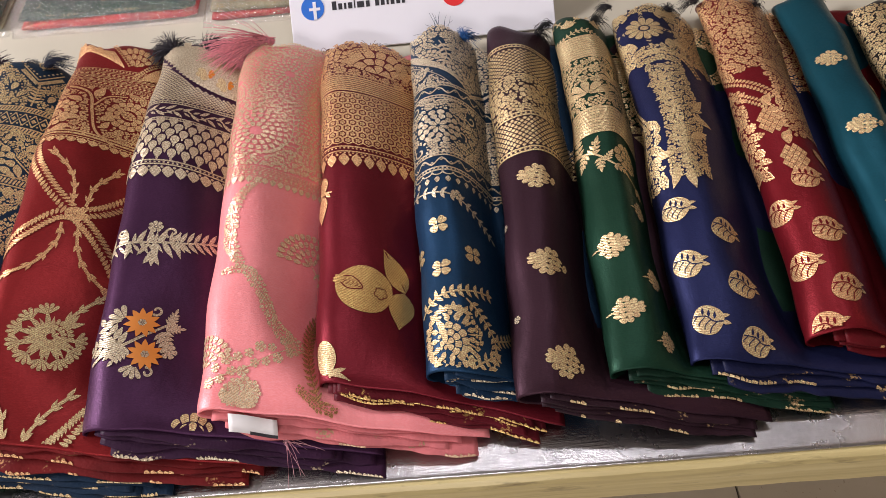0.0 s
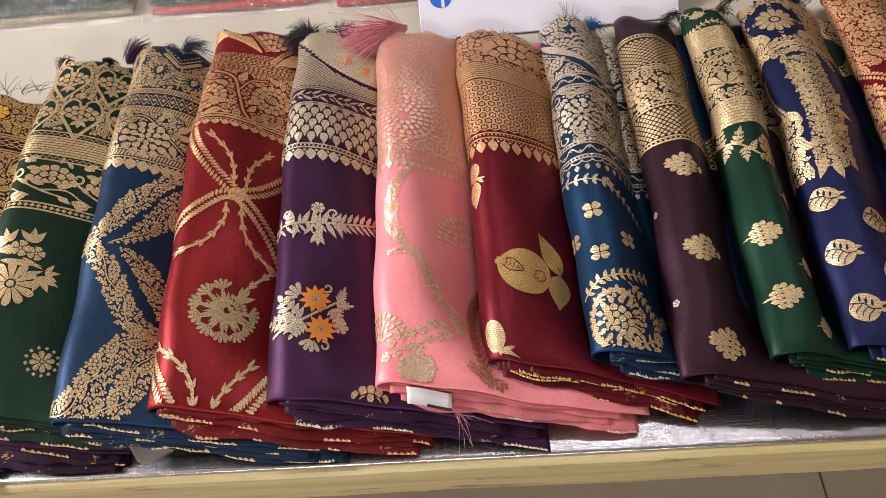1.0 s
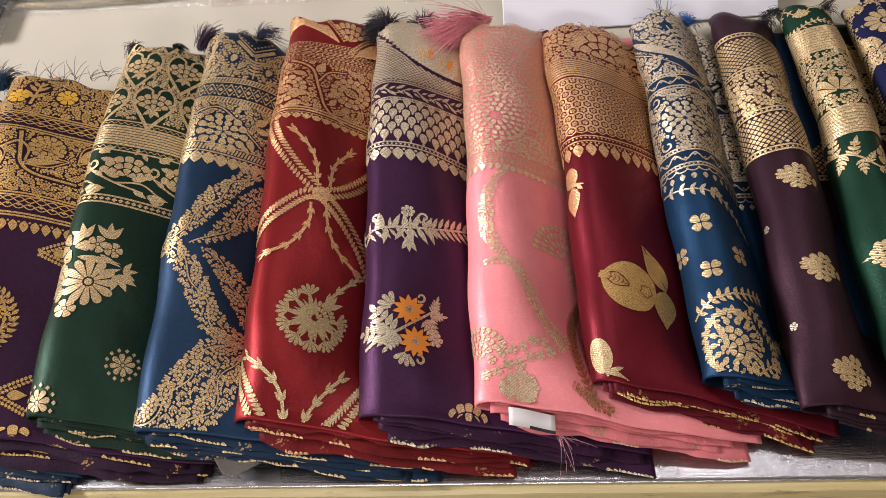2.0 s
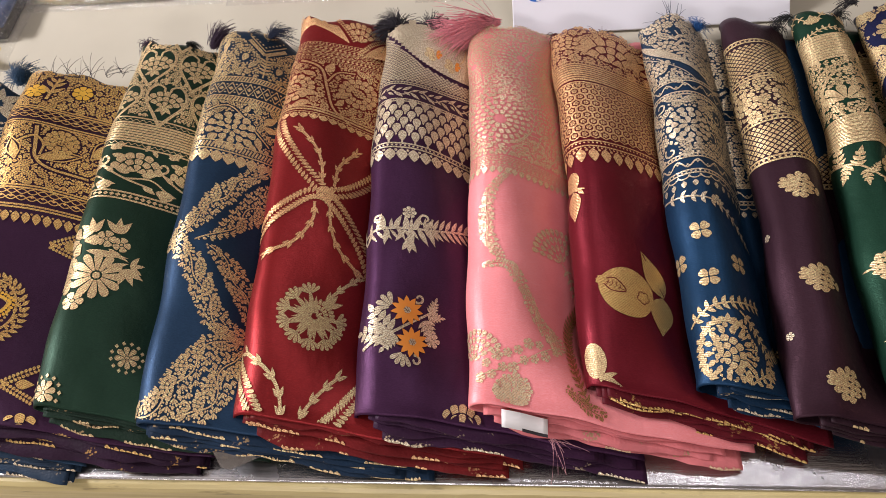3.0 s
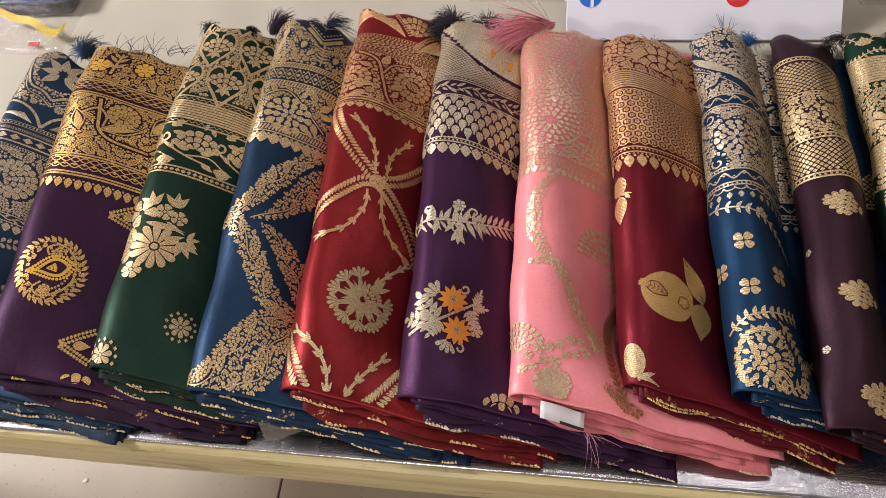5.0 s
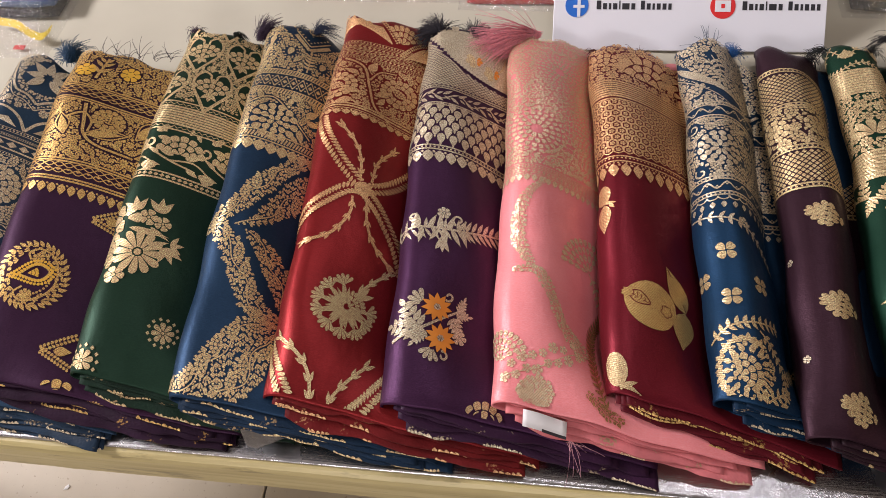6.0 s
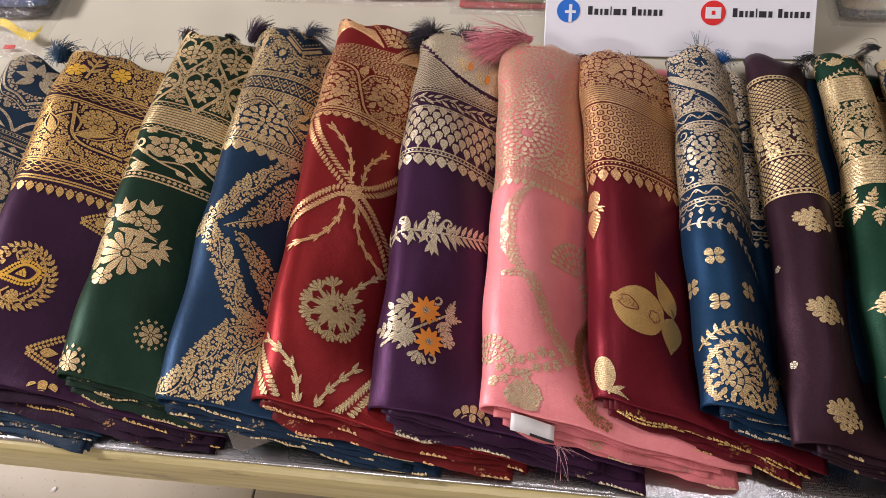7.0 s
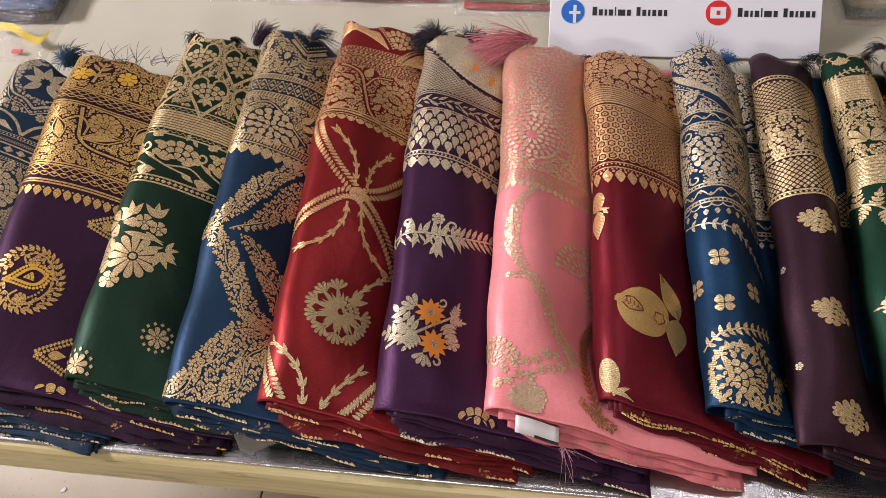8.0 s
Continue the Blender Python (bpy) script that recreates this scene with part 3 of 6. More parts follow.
# ---- sarees ----
class Saree:
    """A folded saree, its rounded fold at its low-x side; it slopes down under the next one."""

    def __init__(self, name, label, front, back, pitch, W, colour, gold, zt=0.074, ra=0.022, rz=0.016, e=1.25, skew=0.022, layers=5, amount=0.5, seed=1, rough=0.42, back_wave=0.006, ground=0.0, valley=0.006):
        self.f, self.b, self.p, self.W, self.seed, self.skew, self.bw = front, back, pitch, W, seed, skew, back_wave
        self.zt, self.ra, self.rz, self.rnd = zt, ra, rz, random.Random(seed)
        self.ob = thing("saree", (front[0] + W / 2, 0.5 * (front[1] + back[1]), 0.0), label, "saree", "sarees laid out on the table")
        self.silk = silk(name + "_silk", colour, rough, 0.2 if colour[0] > 0.5 else 0.55)
        self.gold, self.colour, self.amount = gold, colour, amount
        gc = tuple(gold["tone"])
        self.edge = shaded_silk_edge(name + "_folds", colour, gc, 0.45 * amount)
        # profile across: under the fold, round it, over the top and down
        a, z = [], []
        for k in range(13):
            th = radians(-90 - 180 * k / 12)
            a.append(ra + ra * math.cos(th)), z.append(zt - rz + rz * math.sin(th))
        a0, z0 = a[:], z[:]
        zin = zt - 2 * rz
        reach = pitch + valley
        for k in range(1, 25):
            q = ra + (reach - ra) * k / 24
            a0.append(q), z0.append(zt - 2 * rz * ((q - ra) / (reach - ra)) ** e)
        for k in range(1, 15):
            q = reach + (W - reach) * k / 14
            a0.append(q), z0.append(zin + (0.013 - zin) * (k / 14) ** 0.9)
        # flatter wedge at the front end
        rf, zf = min(rz, 0.0125), zt - 0.006
        af, hf = [], []
        for k in range(13):
            th = radians(-90 - 180 * k / 12)
            af.append(ra * 0.8 * (1 + math.cos(th))), hf.append(zf - rf + rf * math.sin(th))
        for k in range(1, 39):
            t = k / 38
            af.append(0.8 * ra + (W - 0.8 * ra) * t), hf.append(zf + (0.012 - zf) * t ** 1.15)
        self.fa, self.fz = np.array(af), np.array(hf)
        self.pa, self.pz = np.array(a0), np.array(z0)
        d = np.hypot(np.diff(self.pa), np.diff(self.pz))
        s = np.concatenate([[0], np.cumsum(d)])
        self.ps = s - s[6]
        self.smin, self.smax = self.ps[0], self.ps[-1]
        self.zbase = 0.0 if ground else None
        self.layers = layers
        self.build()

    def xl(self, y):
        t = (y - self.f[1]) / (self.b[1] - self.f[1])
        return self.f[0] + (self.b[0] - self.f[0]) * t

    def S(self, X, Y):
        """Cloth coordinate across, from a place in the room."""
        a = max(0.0, X - float(self.xl(Y)))
        k = 6
        return float(np.interp(a, self.pa[k:], self.ps[k:]))

    def lift(self, y):
        t = np.clip((y - 0.33) / 0.23, 0, 1)
        t = t * t * (3 - 2 * t)
        u = np.clip((0.13 - y) / 0.12, 0, 1)
        return 1 - 0.36 * t - 0.11 * u * u

    def raw(self, s, y):
        s, y = np.asarray(s, float), np.asarray(y, float)
        a, z = np.interp(s, self.ps, self.pa), np.interp(s, self.ps, self.pz)
        g = np.clip((0.125 - y) / 0.09, 0, 1)
        g = g * g * (3 - 2 * g)
        z = z + (np.interp(a, self.fa[12:], self.fz[12:]) - z) * g * (s > self.ps[12]) + (np.interp(s, self.ps[:13], self.fz[:13]) - z) * g * (s <= self.ps[12])
        k = self.seed * 1.7
        w = 0.0016 * np.sin(y * 17 + k + a * 9) + 0.0010 * np.sin(y * 41 + 2 * k - a * 30) + 0.0012 * np.sin(a * 60 + y * 23 + k) + 0.0016 * np.sin(y * 29 + a * 55 + k) * np.sin(y * 13 - a * 21 + 2 * k)
        z = z * self.lift(y) + w * np.clip(z / 0.05, 0, 1)
        x = self.xl(y) + a + 0.0016 * np.sin(y * 21 + k) + 0.0009 * np.sin(y * 57 + 3 * k)
        return np.stack([x, y, z], -1)

    def surf(self, s, y, up):
        s, y = np.asarray(s, float), np.asarray(y, float)
        p, h = self.raw(s, y), 0.0008
        n = np.cross(self.raw(s + h, y) - self.raw(s - h, y), self.raw(s, y + h) - self.raw(s, y - h))
        n /= np.linalg.norm(n, axis=-1, keepdims=True) + 1e-12
        return p + n * up

    def yfront(self, s):
        a = np.interp(s, self.ps, self.pa)
        return self.f[1] - self.skew * np.clip(a / self.W, 0, 1) + 0.0014 * np.sin(a * 31 + self.seed) + 0.0006 * np.sin(a * 83 + 2 * self.seed)

    def yback(self, s):
        a = np.interp(s, self.ps, self.pa)
        return self.b[1] - 0.05 * a + self.bw * np.sin(a * 62 + self.seed * 2.1) + 0.003 * np.sin(a * 130 + self.seed)

    def build(self):
        ns, ny = 64, 84
        ss = np.concatenate([np.linspace(self.smin, 0.03, 24)[:-1], np.linspace(0.03, self.smax, ns - 23)])
        v = []
        tt = np.concatenate([[0, 0.004, 0.012], np.linspace(0.025, 0.98, ny - 5), [0.992, 1]])
        for s in ss:
            yf, yb = float(self.yfront(s)), float(self.yback(s))
            ys = yf + (yb - yf) * tt
            p = self.raw(np.full(ny, s), ys)
            # soft turned-down lips at both ends
            dip = 0.0022 * np.exp(-((ys - yf) / 0.0035) ** 2) + 0.006 * np.exp(-((yb - ys) / 0.007) ** 2)
            p[:, 2] -= dip
            v += [tuple(q) for q in p]
        ob = part("top_fold", (v, grid_faces(ns, ny)), self.silk, self.ob)
        so = ob.modifiers.new("thickness", "SOLIDIFY")
        so.thickness, so.offset = 0.0022, -1
        # inner folds
        N = self.layers
        for k in range(N):
            f0 = (k + 0.5) / (N + 0.6)
            rnd = random.Random(self.seed * 31 + k)
            a_l = self.ra * (0.35 + 1.2 * abs(f0 - 0.5)) + rnd.uniform(0, 0.006)
            a_r = self.W + rnd.uniform(-0.03, 0.004) - 0.02 * f0
            fwd = 0.001 + 0.014 * (1 - f0) ** 1.2 + rnd.uniform(-0.004, 0.005)
            v, m, rim = [], 46, []
            ph, ph2 = rnd.uniform(0, 9), rnd.uniform(0, 9)
            k6 = 12
            ring = 0
            for i in range(m):
                a = a_l + (a_r - a_l) * i / (m - 1)
                ztop = float(np.interp(a, self.fa[k6:], self.fz[k6:])) - 0.003
                if a < self.ra:
                    ztop -= 0.006 * (1 - a / self.ra) ** 2
                zb = max(0.0, self.zt - 0.006 - 0.025) * max(0.0, 1 - (a - self.ra) / (self.W - self.ra)) + 0.001 if self.zbase is None else 0.001
                zb = min(zb, ztop - 0.003)
                z = zb + (ztop - zb) * f0 + 0.0024 * noise.noise((a * 22, ph, 0)) + 0.0010 * noise.noise((a * 75, ph, 3))
                h = max(0.0009, 0.33 * (ztop - zb) / (N + 0.6))
                s = float(np.interp(a, self.pa[k6:], self.ps[k6:]))
                yf = float(self.yfront(s)) - fwd * min(1.0, 0.25 + a / 0.06) + 0.0065 * noise.noise((a * 14, ph2, 1)) + 0.0022 * noise.noise((a * 60, ph2, 2))
                yb = float(self.yback(s)) - 0.006 - 0.004 * rnd.random()
                x = float(self.xl(yf)) + a
                lf, lb = float(self.lift(np.array(yf))), float(self.lift(np.array(yb)))
                pts = [(yf + h * 0.35, h), (yf + h * .07, h * 0.6), (yf, 0), (yf + h * .07, -h * 0.6), (yf + h * 0.35, -h)]
                st = [yf + 0.018, 0.095, 0.125, 0.16, 0.20, 0.28, 0.34, 0.38, 0.42, 0.46, min(0.50, yb - 0.012), yb]
                top = self.raw(np.full(len(st), s), np.array(st))[:, 2] - 0.0060
                mid = []
                for y, zt in zip(st, top):
                    low = min(zb, zt - 0.003)
                    mid.append((y, low + (zt - low) * f0))
                ring = len(pts) + 2 * len(mid)
                rim.append((x, yf, z * lf, h))
                for y, dz in pts:
                    v.append((x, y, z * lf + dz))
                for y, zz in mid:
                    v.append((float(self.xl(y)) + a, y, max(0.0006, zz - h)))
                for y, zz in reversed(mid):
                    v.append((float(self.xl(y)) + a, y, max(0.0006, zz + 0.3 * h)))
            f = [(i * ring + j, (i + 1) * ring + j, (i + 1) * ring + (j + 1) % ring, i * ring + (j + 1) % ring) for i in range(m - 1) for j in range(ring)]
            f += [tuple(range(ring)), tuple((m - 1) * ring + j for j in reversed(range(ring)))]
            v = [(x, y, max(z, 0.0006)) for x, y, z in v]
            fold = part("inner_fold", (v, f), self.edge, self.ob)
            gv, gf = self.edge_runs(rim, rnd)
            if gf and rnd.random() < 0.2 + 0.6 * self.amount:
                tagged(part("brocade_edge", (gv, gf), self.gold, fold, "gold brocade showing along the folded edge"), kind="stuff")

    def edge_runs(self, rim, rnd):
        """Broken runs of small woven leaves along the front of a fold."""
        xs, cols = [q[0] for q in rim], list(zip(*rim))
        v, f, x = [], [], xs[0] + rnd.uniform(0.0, 0.03)
        while x < xs[-1] - 0.006:
            end = min(xs[-1] - 0.004, x + rnd.uniform(0.012, 0.05))
            while x < end and rnd.random() < 0.6 * self.amount + 0.62:
                ln = rnd.uniform(0.0018, 0.0055)
                k, n = len(v), 5
                tilt, deep = rnd.uniform(-.8, .8), rnd.uniform(0.0005, 0.0024)
                for i in range(n):
                    t = i / (n - 1)
                    px = x + ln * t
                    y, z, h = (float(np.interp(px, xs, c)) for c in cols[1:])
                    q = deep * (0.15 + 0.85 * math.sin(math.pi * t ** 0.7) ** 2) * (1 + tilt * (t - .5))
                    v += [(px, y - 0.0004, z + 0.1 * h), (px, y + 0.25 * h, z + 1.08 * h + 0.0003), (px, y + 0.3 * h + q, z + 1.08 * h + 0.0004 - 0.02 * q)]
                f += [(k + 3 * i + j, k + 3 * i + 3 + j, k + 3 * i + 4 + j, k + 3 * i + 1 + j) for i in range(n - 1) for j in range(2)]
                x += ln * 1.16
            x = max(x, end) + rnd.uniform(0.012, 0.075) * (1.3 - self.amount)
        return v, f

    def weave(self, name, w, material, label="", up=0.0007, cut=True):
        """Lay a drawn pattern on the cloth as one part."""
        if not w.f:
            return None
        q = np.array(w.v)
        s = np.clip(q[:, 0], self.smin + 0.002, self.smax - 0.002)
        yf, yb = self.yfront(s) + 0.002, self.yback(s) - 0.005
        inside = (q[:, 0] > self.smin + 0.004) & (q[:, 0] < min(self.smax - 0.004, self.p + 0.075)) & (q[:, 1] > yf) & (q[:, 1] < yb)
        f = [face for face in w.f if all(inside[i] for i in face)]
        if not f:
            return None
        y = np.clip(q[:, 1], yf, yb)
        used = sorted({i for face in f for i in face})
        at = {i: k for k, i in enumerate(used)}
        p = self.surf(s[used], y[used], up)
        ob = part(name, ([tuple(r) for r in p], [tuple(at[i] for i in face) for face in f]), material, self.ob, label)
        if name in ("plaited_band", "medallion_motif", "zigzag_band", "teardrop_motif", "vine_motif", "pallu_border"):
            tagged(ob, label, kind="stuff")
        return ob

    def tassel(self, x, y, z, ang, ln, n, mat, spread=0.5, up=0.25, droop=0.02, name="tassel", r=0.00035):
        rnd = random.Random(int(abs(x) * 9173 + n))
        paths = []
        for i in range(n):
            th, el, l2 = ang + rnd.gauss(0, spread * 0.6), up + rnd.gauss(0, 0.28), ln * rnd.uniform(0.55, 1.05)
            d = Vector((math.cos(th) * math.cos(el), math.sin(th) * math.cos(el), math.sin(el)))
            o = Vector((x + rnd.gauss(0, 0.0022), y + rnd.gauss(0, 0.0016), z + rnd.gauss(0, 0.002)))
            side, kink = Vector((-d.y, d.x, 0)), rnd.gauss(0, 0.12)
            path = []
            for k in range(6):
                t = k / 5
                q = o + d * (l2 * t) + side * (kink * l2 * t * t) + Vector((0, 0, -droop * t * t))
                q.z = max(0.0075, q.z)
                path.append(tuple(q))
            paths.append(path)
        return part(name, tube_vf(paths, r, r * 0.6), mat, self.ob)

def border_span(sa):
    return -0.018, float(np.interp(sa.p + 0.035, sa.pa[6:], sa.ps[6:]))


def silk_thread(name, colour):
    return plain(name, shade(colour, 0.8), 0.7, 0, 0.25, 300)


def saree_slate():
    sa = Saree("slate", "slate-blue silk saree with broad gold brocade border, folded", (-0.585, 0.028), (-0.637, 0.478), 0.085, 0.24, (0.025, 0.055, 0.10), GOLD_SILVER, layers=7, amount=0.75, zt=0.060, rz=0.026, e=1.5, seed=3, ground=1)
    x0, x1 = border_span(sa)
    r, w = sa.rnd, Weave()
    q = lambda X, Y: (sa.S(X, Y), Y)
    cx, cy = q(-0.580, 0.438)
    # seven-pointed leaf in an arched field
    for k in range(7):
        a = math.pi / 2 + (k - 3) * .78
        w.leaf(cx + .005 * math.cos(a), cy + .005 * math.sin(a), a, .023 if k % 2 else .027, .0112)
    held = [(cx, cy, .029)]
    for g in (-1, 1):
        for off, wd in ((0, .0036), (.010, .0016)):
            pts = [(cx, 0.392 - off), (cx + g * .014, 0.402 - off), (cx + g * .030, 0.408 - off), (cx + g * .040, 0.430 - off), (cx + g * .046, 0.46 - off)]
            held += w.stem(pts, wd)
        held += w.stem([(cx, 0.348), (cx + g * .012, 0.366), (cx + g * .03, 0.376), (cx + g * .06, 0.380)], .0040)
        w.poly([(cx + g * .010, 0.350), (cx + g * .022, 0.362), (cx + g * .050, 0.368), (cx + g * .075, 0.366), (cx + g * .075, 0.350)])
    w.fill(x0, x1, 0.382, 0.475, 0.0052, r, held)
    for y, h, k in ((0.343, .005, "dots"), (0.3345, .003, "dots"), (0.322, .014, "diamond"), (0.3075, .004, "dots"), (0.216, .009, "wave")):
        w.row(x0, x1, y, h, k, r)
    fx, fy = q(-0.563, 0.266)
    w.flower(fx, fy, .026, 16, .70, .98), w.flower(fx, fy, .018, 14, .72, .98), w.palmette(fx - .008, fy - .004, .021, .4, 1.3)
    w.fill(x0, x1, 0.223, 0.303, 0.0052, r, [(fx, fy, .027)])
    w.teeth(x0, x1, 0.210, 0.011, 0.011)
    w.braid([(x0, 0.13), (x0 + .04, 0.17), (x1, 0.20)], 0.012)
    w.braid([(x0, 0.06), (x0 + .05, 0.10), (x1, 0.16)], 0.012)
    sa.weave("pallu_border", w, GOLD_SILVER, "pale gold brocade border")
    sa.tassel(-0.560, 0.470, 0.042, 2.0, 0.042, 520, silk_thread("teal_thread", (0.01, 0.07, 0.15)), 0.55, r=.00042)
    return sa


def saree_plum():
    sa = Saree("plum", "deep plum silk saree with gold paisleys and warm gold border", (-0.497, 0.036), (-0.553, 0.487), 0.112, 0.27, (0.036, 0.012, 0.034), GOLD_WARM, ra=0.024, layers=5, amount=0.42, zt=0.068, rz=0.020, e=1.5, seed=5, back_wave=0.003)
    x0, x1 = border_span(sa)
    r, w = sa.rnd, Weave()
    q = lambda X, Y: (sa.S(X, Y), Y)
    w.teeth(x0, x1, 0.257, 0.0105, 0.0135)
    for base in (0.262, 0.382):
        for k in (0, .0035, .025, .0285):
            w.line(x0, x1, base + k, .0022)
        for k, half in ((.0085, 1), (.0085, -1), (.0165, 1), (.0165, -1)):
            w.ribbon([(x, base + k + .0036 + half * .0030 * math.sin((x - x0) * 290)) for x in np.arange(x0, x1, .002)], .0013)
        for i in range(int((x1 - x0) / .0217)):
            w.diamond(x0 + .0054 + i * .0217, base + .0141, .0034, .0022), w.diamond(x0 + .0163 + i * .0217, base + .0141, .0022, .0016)
    # bloom between long leaves and scrolling stalks
    fx, fy = q(-0.463, 0.360)
    w.flower(fx, fy, .019, 14, .66, .98), w.flower(fx, fy, .0125, 9, .55, .98, .3), w.palmette(fx, fy - .005, .012, 1.5)
    held = [(fx, fy, .020)]
    for a, b, ang, ln, wd in ((-0.432, 0.345, 1.05, .046, .019), (-0.478, 0.330, .35, .048, .016), (-0.498, 0.325, 1.9, .034, .016), (-0.424, 0.318, .5, .036, .012)):
        x, y = q(a, b)
        for g in (-1, 1):
            w.ribbon(spline([(x, y), (x + .5 * ln * math.cos(ang) - g * wd * .5 * math.sin(ang), y + .5 * ln * math.sin(ang) + g * wd * .5 * math.cos(ang)), (x + ln * math.cos(ang), y + ln * math.sin(ang))], 8), .0018)
        w.leaf(x + .1 * ln * math.cos(ang), y + .1 * ln * math.sin(ang), ang, ln * .78, wd * .62)
        held += [(x + t * ln * math.cos(ang), y + t * ln * math.sin(ang), wd * .5 * math.sin(math.pi * t) + .001) for t in np.linspace(.1, .9, 7)]
    held += w.stem([q(-0.492, 0.378), q(-0.485, 0.350), q(-0.478, 0.330), q(-0.460, 0.318), q(-0.425, 0.316)], .0042)
    held += w.stem([q(-0.505, 0.350), q(-0.49, 0.362), q(-0.478, 0.352), q(-0.476, 0.335)], .0034)
    w.fill(x0, x1, 0.293, 0.381, 0.0042, r, held)
    tops = [q(-0.518, 0.438), q(-0.470, 0.447)]
    px, py = q(-0.500, 0.425)
    held = [(*c, .013) for c in tops] + w.stem([(px, py), (px + .001, .445), (px + .002, .468)], .0038)
    for k, (dy, ln) in enumerate(((.012, .020), (.024, .017), (.034, .012))):
        for g in (-1, 1):
            w.leaf(px, py + dy, math.pi / 2 - g * .75, ln, .0055)
    held.append((px, py + .03, .014))
    w.fill(x0, x1, 0.414, 0.485, 0.0050, r, held)
    sa.weave("pallu_border", w, GOLD_WARM, "warm gold brocade border with leaf-shaped points")
    for c in tops:
        y = Weave()
        y.flower(*c, 0.0125, 7, .42, .95), y.flower(*c, .0052, 5)
        sa.weave("yellow_flower", y, GOLD_YELLOW, "yellow silk flower", 0.0009)
    # round medallion: leafy rim, hooked line with two curls, a yellow drop
    p, yl = Weave(), Weave()
    cx, cy = q(-0.459, 0.144)
    ra, rb = sa.S(-0.426, .144) - cx, 0.0405
    rho = lambda x, y: math.hypot((x - cx) / ra, (y - cy) / rb)
    for i in range(34):
        a = 2 * math.pi * i / 34
        p.leaf(cx + .82 * ra * math.cos(a), cy + .82 * rb * math.sin(a), a + .75, .0088, .0042)
    p.nest(lambda x, y: .62 < rho(x, y) < .84, (cx - ra, cx + ra, cy - rb, cy + rb), [.0030, .0022, .0016], r, lambda x, y: math.atan2(y - cy, x - cx) + .9)
    hook = [q(-0.466, 0.160), q(-0.470, 0.168), q(-0.462, 0.174), q(-0.450, 0.170), q(-0.440, 0.156), q(-0.437, 0.136), q(-0.445, 0.120), q(-0.459, 0.114), q(-0.468, 0.121), q(-0.463, 0.129)]
    p.ribbon(spline(hook, 10), .0021)
    for u in spline(hook[3:8], 4):
        p.dot(cx + (u[0] - cx) * .78, cy + (u[1] - cy) * .78, .0014, 6)
    for c in (q(-0.460, 0.163), q(-0.457, 0.121)):
        p.flower(*c, .0062, 7)
    tip, end = q(-0.477, 0.139), q(-0.447, 0.150)
    ax = math.atan2(end[1] - tip[1], end[0] - tip[0])
    ln = math.hypot(end[0] - tip[0], end[1] - tip[1]) + .006

    def drop(k):
        out = []
        for t in np.linspace(0, 1, 9):
            half = .0115 * k * math.sin(math.pi * t ** 1.5) ** .8 if 0 < t < 1 else 0
            out.append((t, half))
        o = (tip[0] + (1 - k) * .6 * ln * math.cos(ax), tip[1] + (1 - k) * .6 * ln * math.sin(ax))
        pts = [(o[0] + k * ln * t * math.cos(ax) - h * math.sin(ax), o[1] + k * ln * t * math.sin(ax) + h * math.cos(ax)) for t, h in out]
        return pts + [(o[0] + k * ln * t * math.cos(ax) + h * math.sin(ax), o[1] + k * ln * t * math.sin(ax) - h * math.cos(ax)) for t, h in reversed(out[:-1])]

    yl.braid(drop(1.0), .0062, .0030)
    p.ribbon(spline(drop(.72), 4), .0014)
    yl.palmette(tip[0] + .38 * ln * math.cos(ax), tip[1] + .38 * ln * math.sin(ax), .011, ax, .45)
    sa.weave("paisley_motif", p, GOLD_WARM, "gold paisley medallion")
    sa.weave("paisley_heart", yl, GOLD_YELLOW, "yellow silk heart of the paisley", 0.0009)
    for (X, Y), (X1, Y1), (X2, Y2) in (((-0.435, 0.224), (-0.410, 0.244), (-0.405, 0.214)), ((-0.425, 0.069), (-0.400, 0.089), (-0.394, 0.054))):
        t = Weave()
        a, b, c = q(X, Y), q(X1, Y1), q(X2, Y2)
        mid = lambda u, v, k: (u[0] + (v[0] - u[0]) * k, u[1] + (v[1] - u[1]) * k)
        t.braid([a, mid(a, b, .5), b], 0.0072, 0.0032), t.braid([a, mid(a, c, .5), c], 0.0072, 0.0032)
        far = mid(b, c, .5)
        t.leaf(*mid(a, far, .42), math.atan2(far[1] - a[1], far[0] - a[0]), .018, .010)
        sa.weave("leaf_motif", t, GOLD_WARM)
    t = Weave()
    t.palmette(*q(-0.395, 0.012), 0.03, 1.6, 1.3)
    sa.weave("leaf_motif", t, GOLD_WARM)
    dk = silk_thread("plum_thread", (0.02, 0.012, 0.018))
    for X in (-0.52, -0.50, -0.485, -0.468, -0.45, -0.43):
        sa.tassel(X, 0.478, 0.04, 1.65, 0.034, 7, dk, 1.3, 0.3, 0.010, "thread_fringe")
    return sa


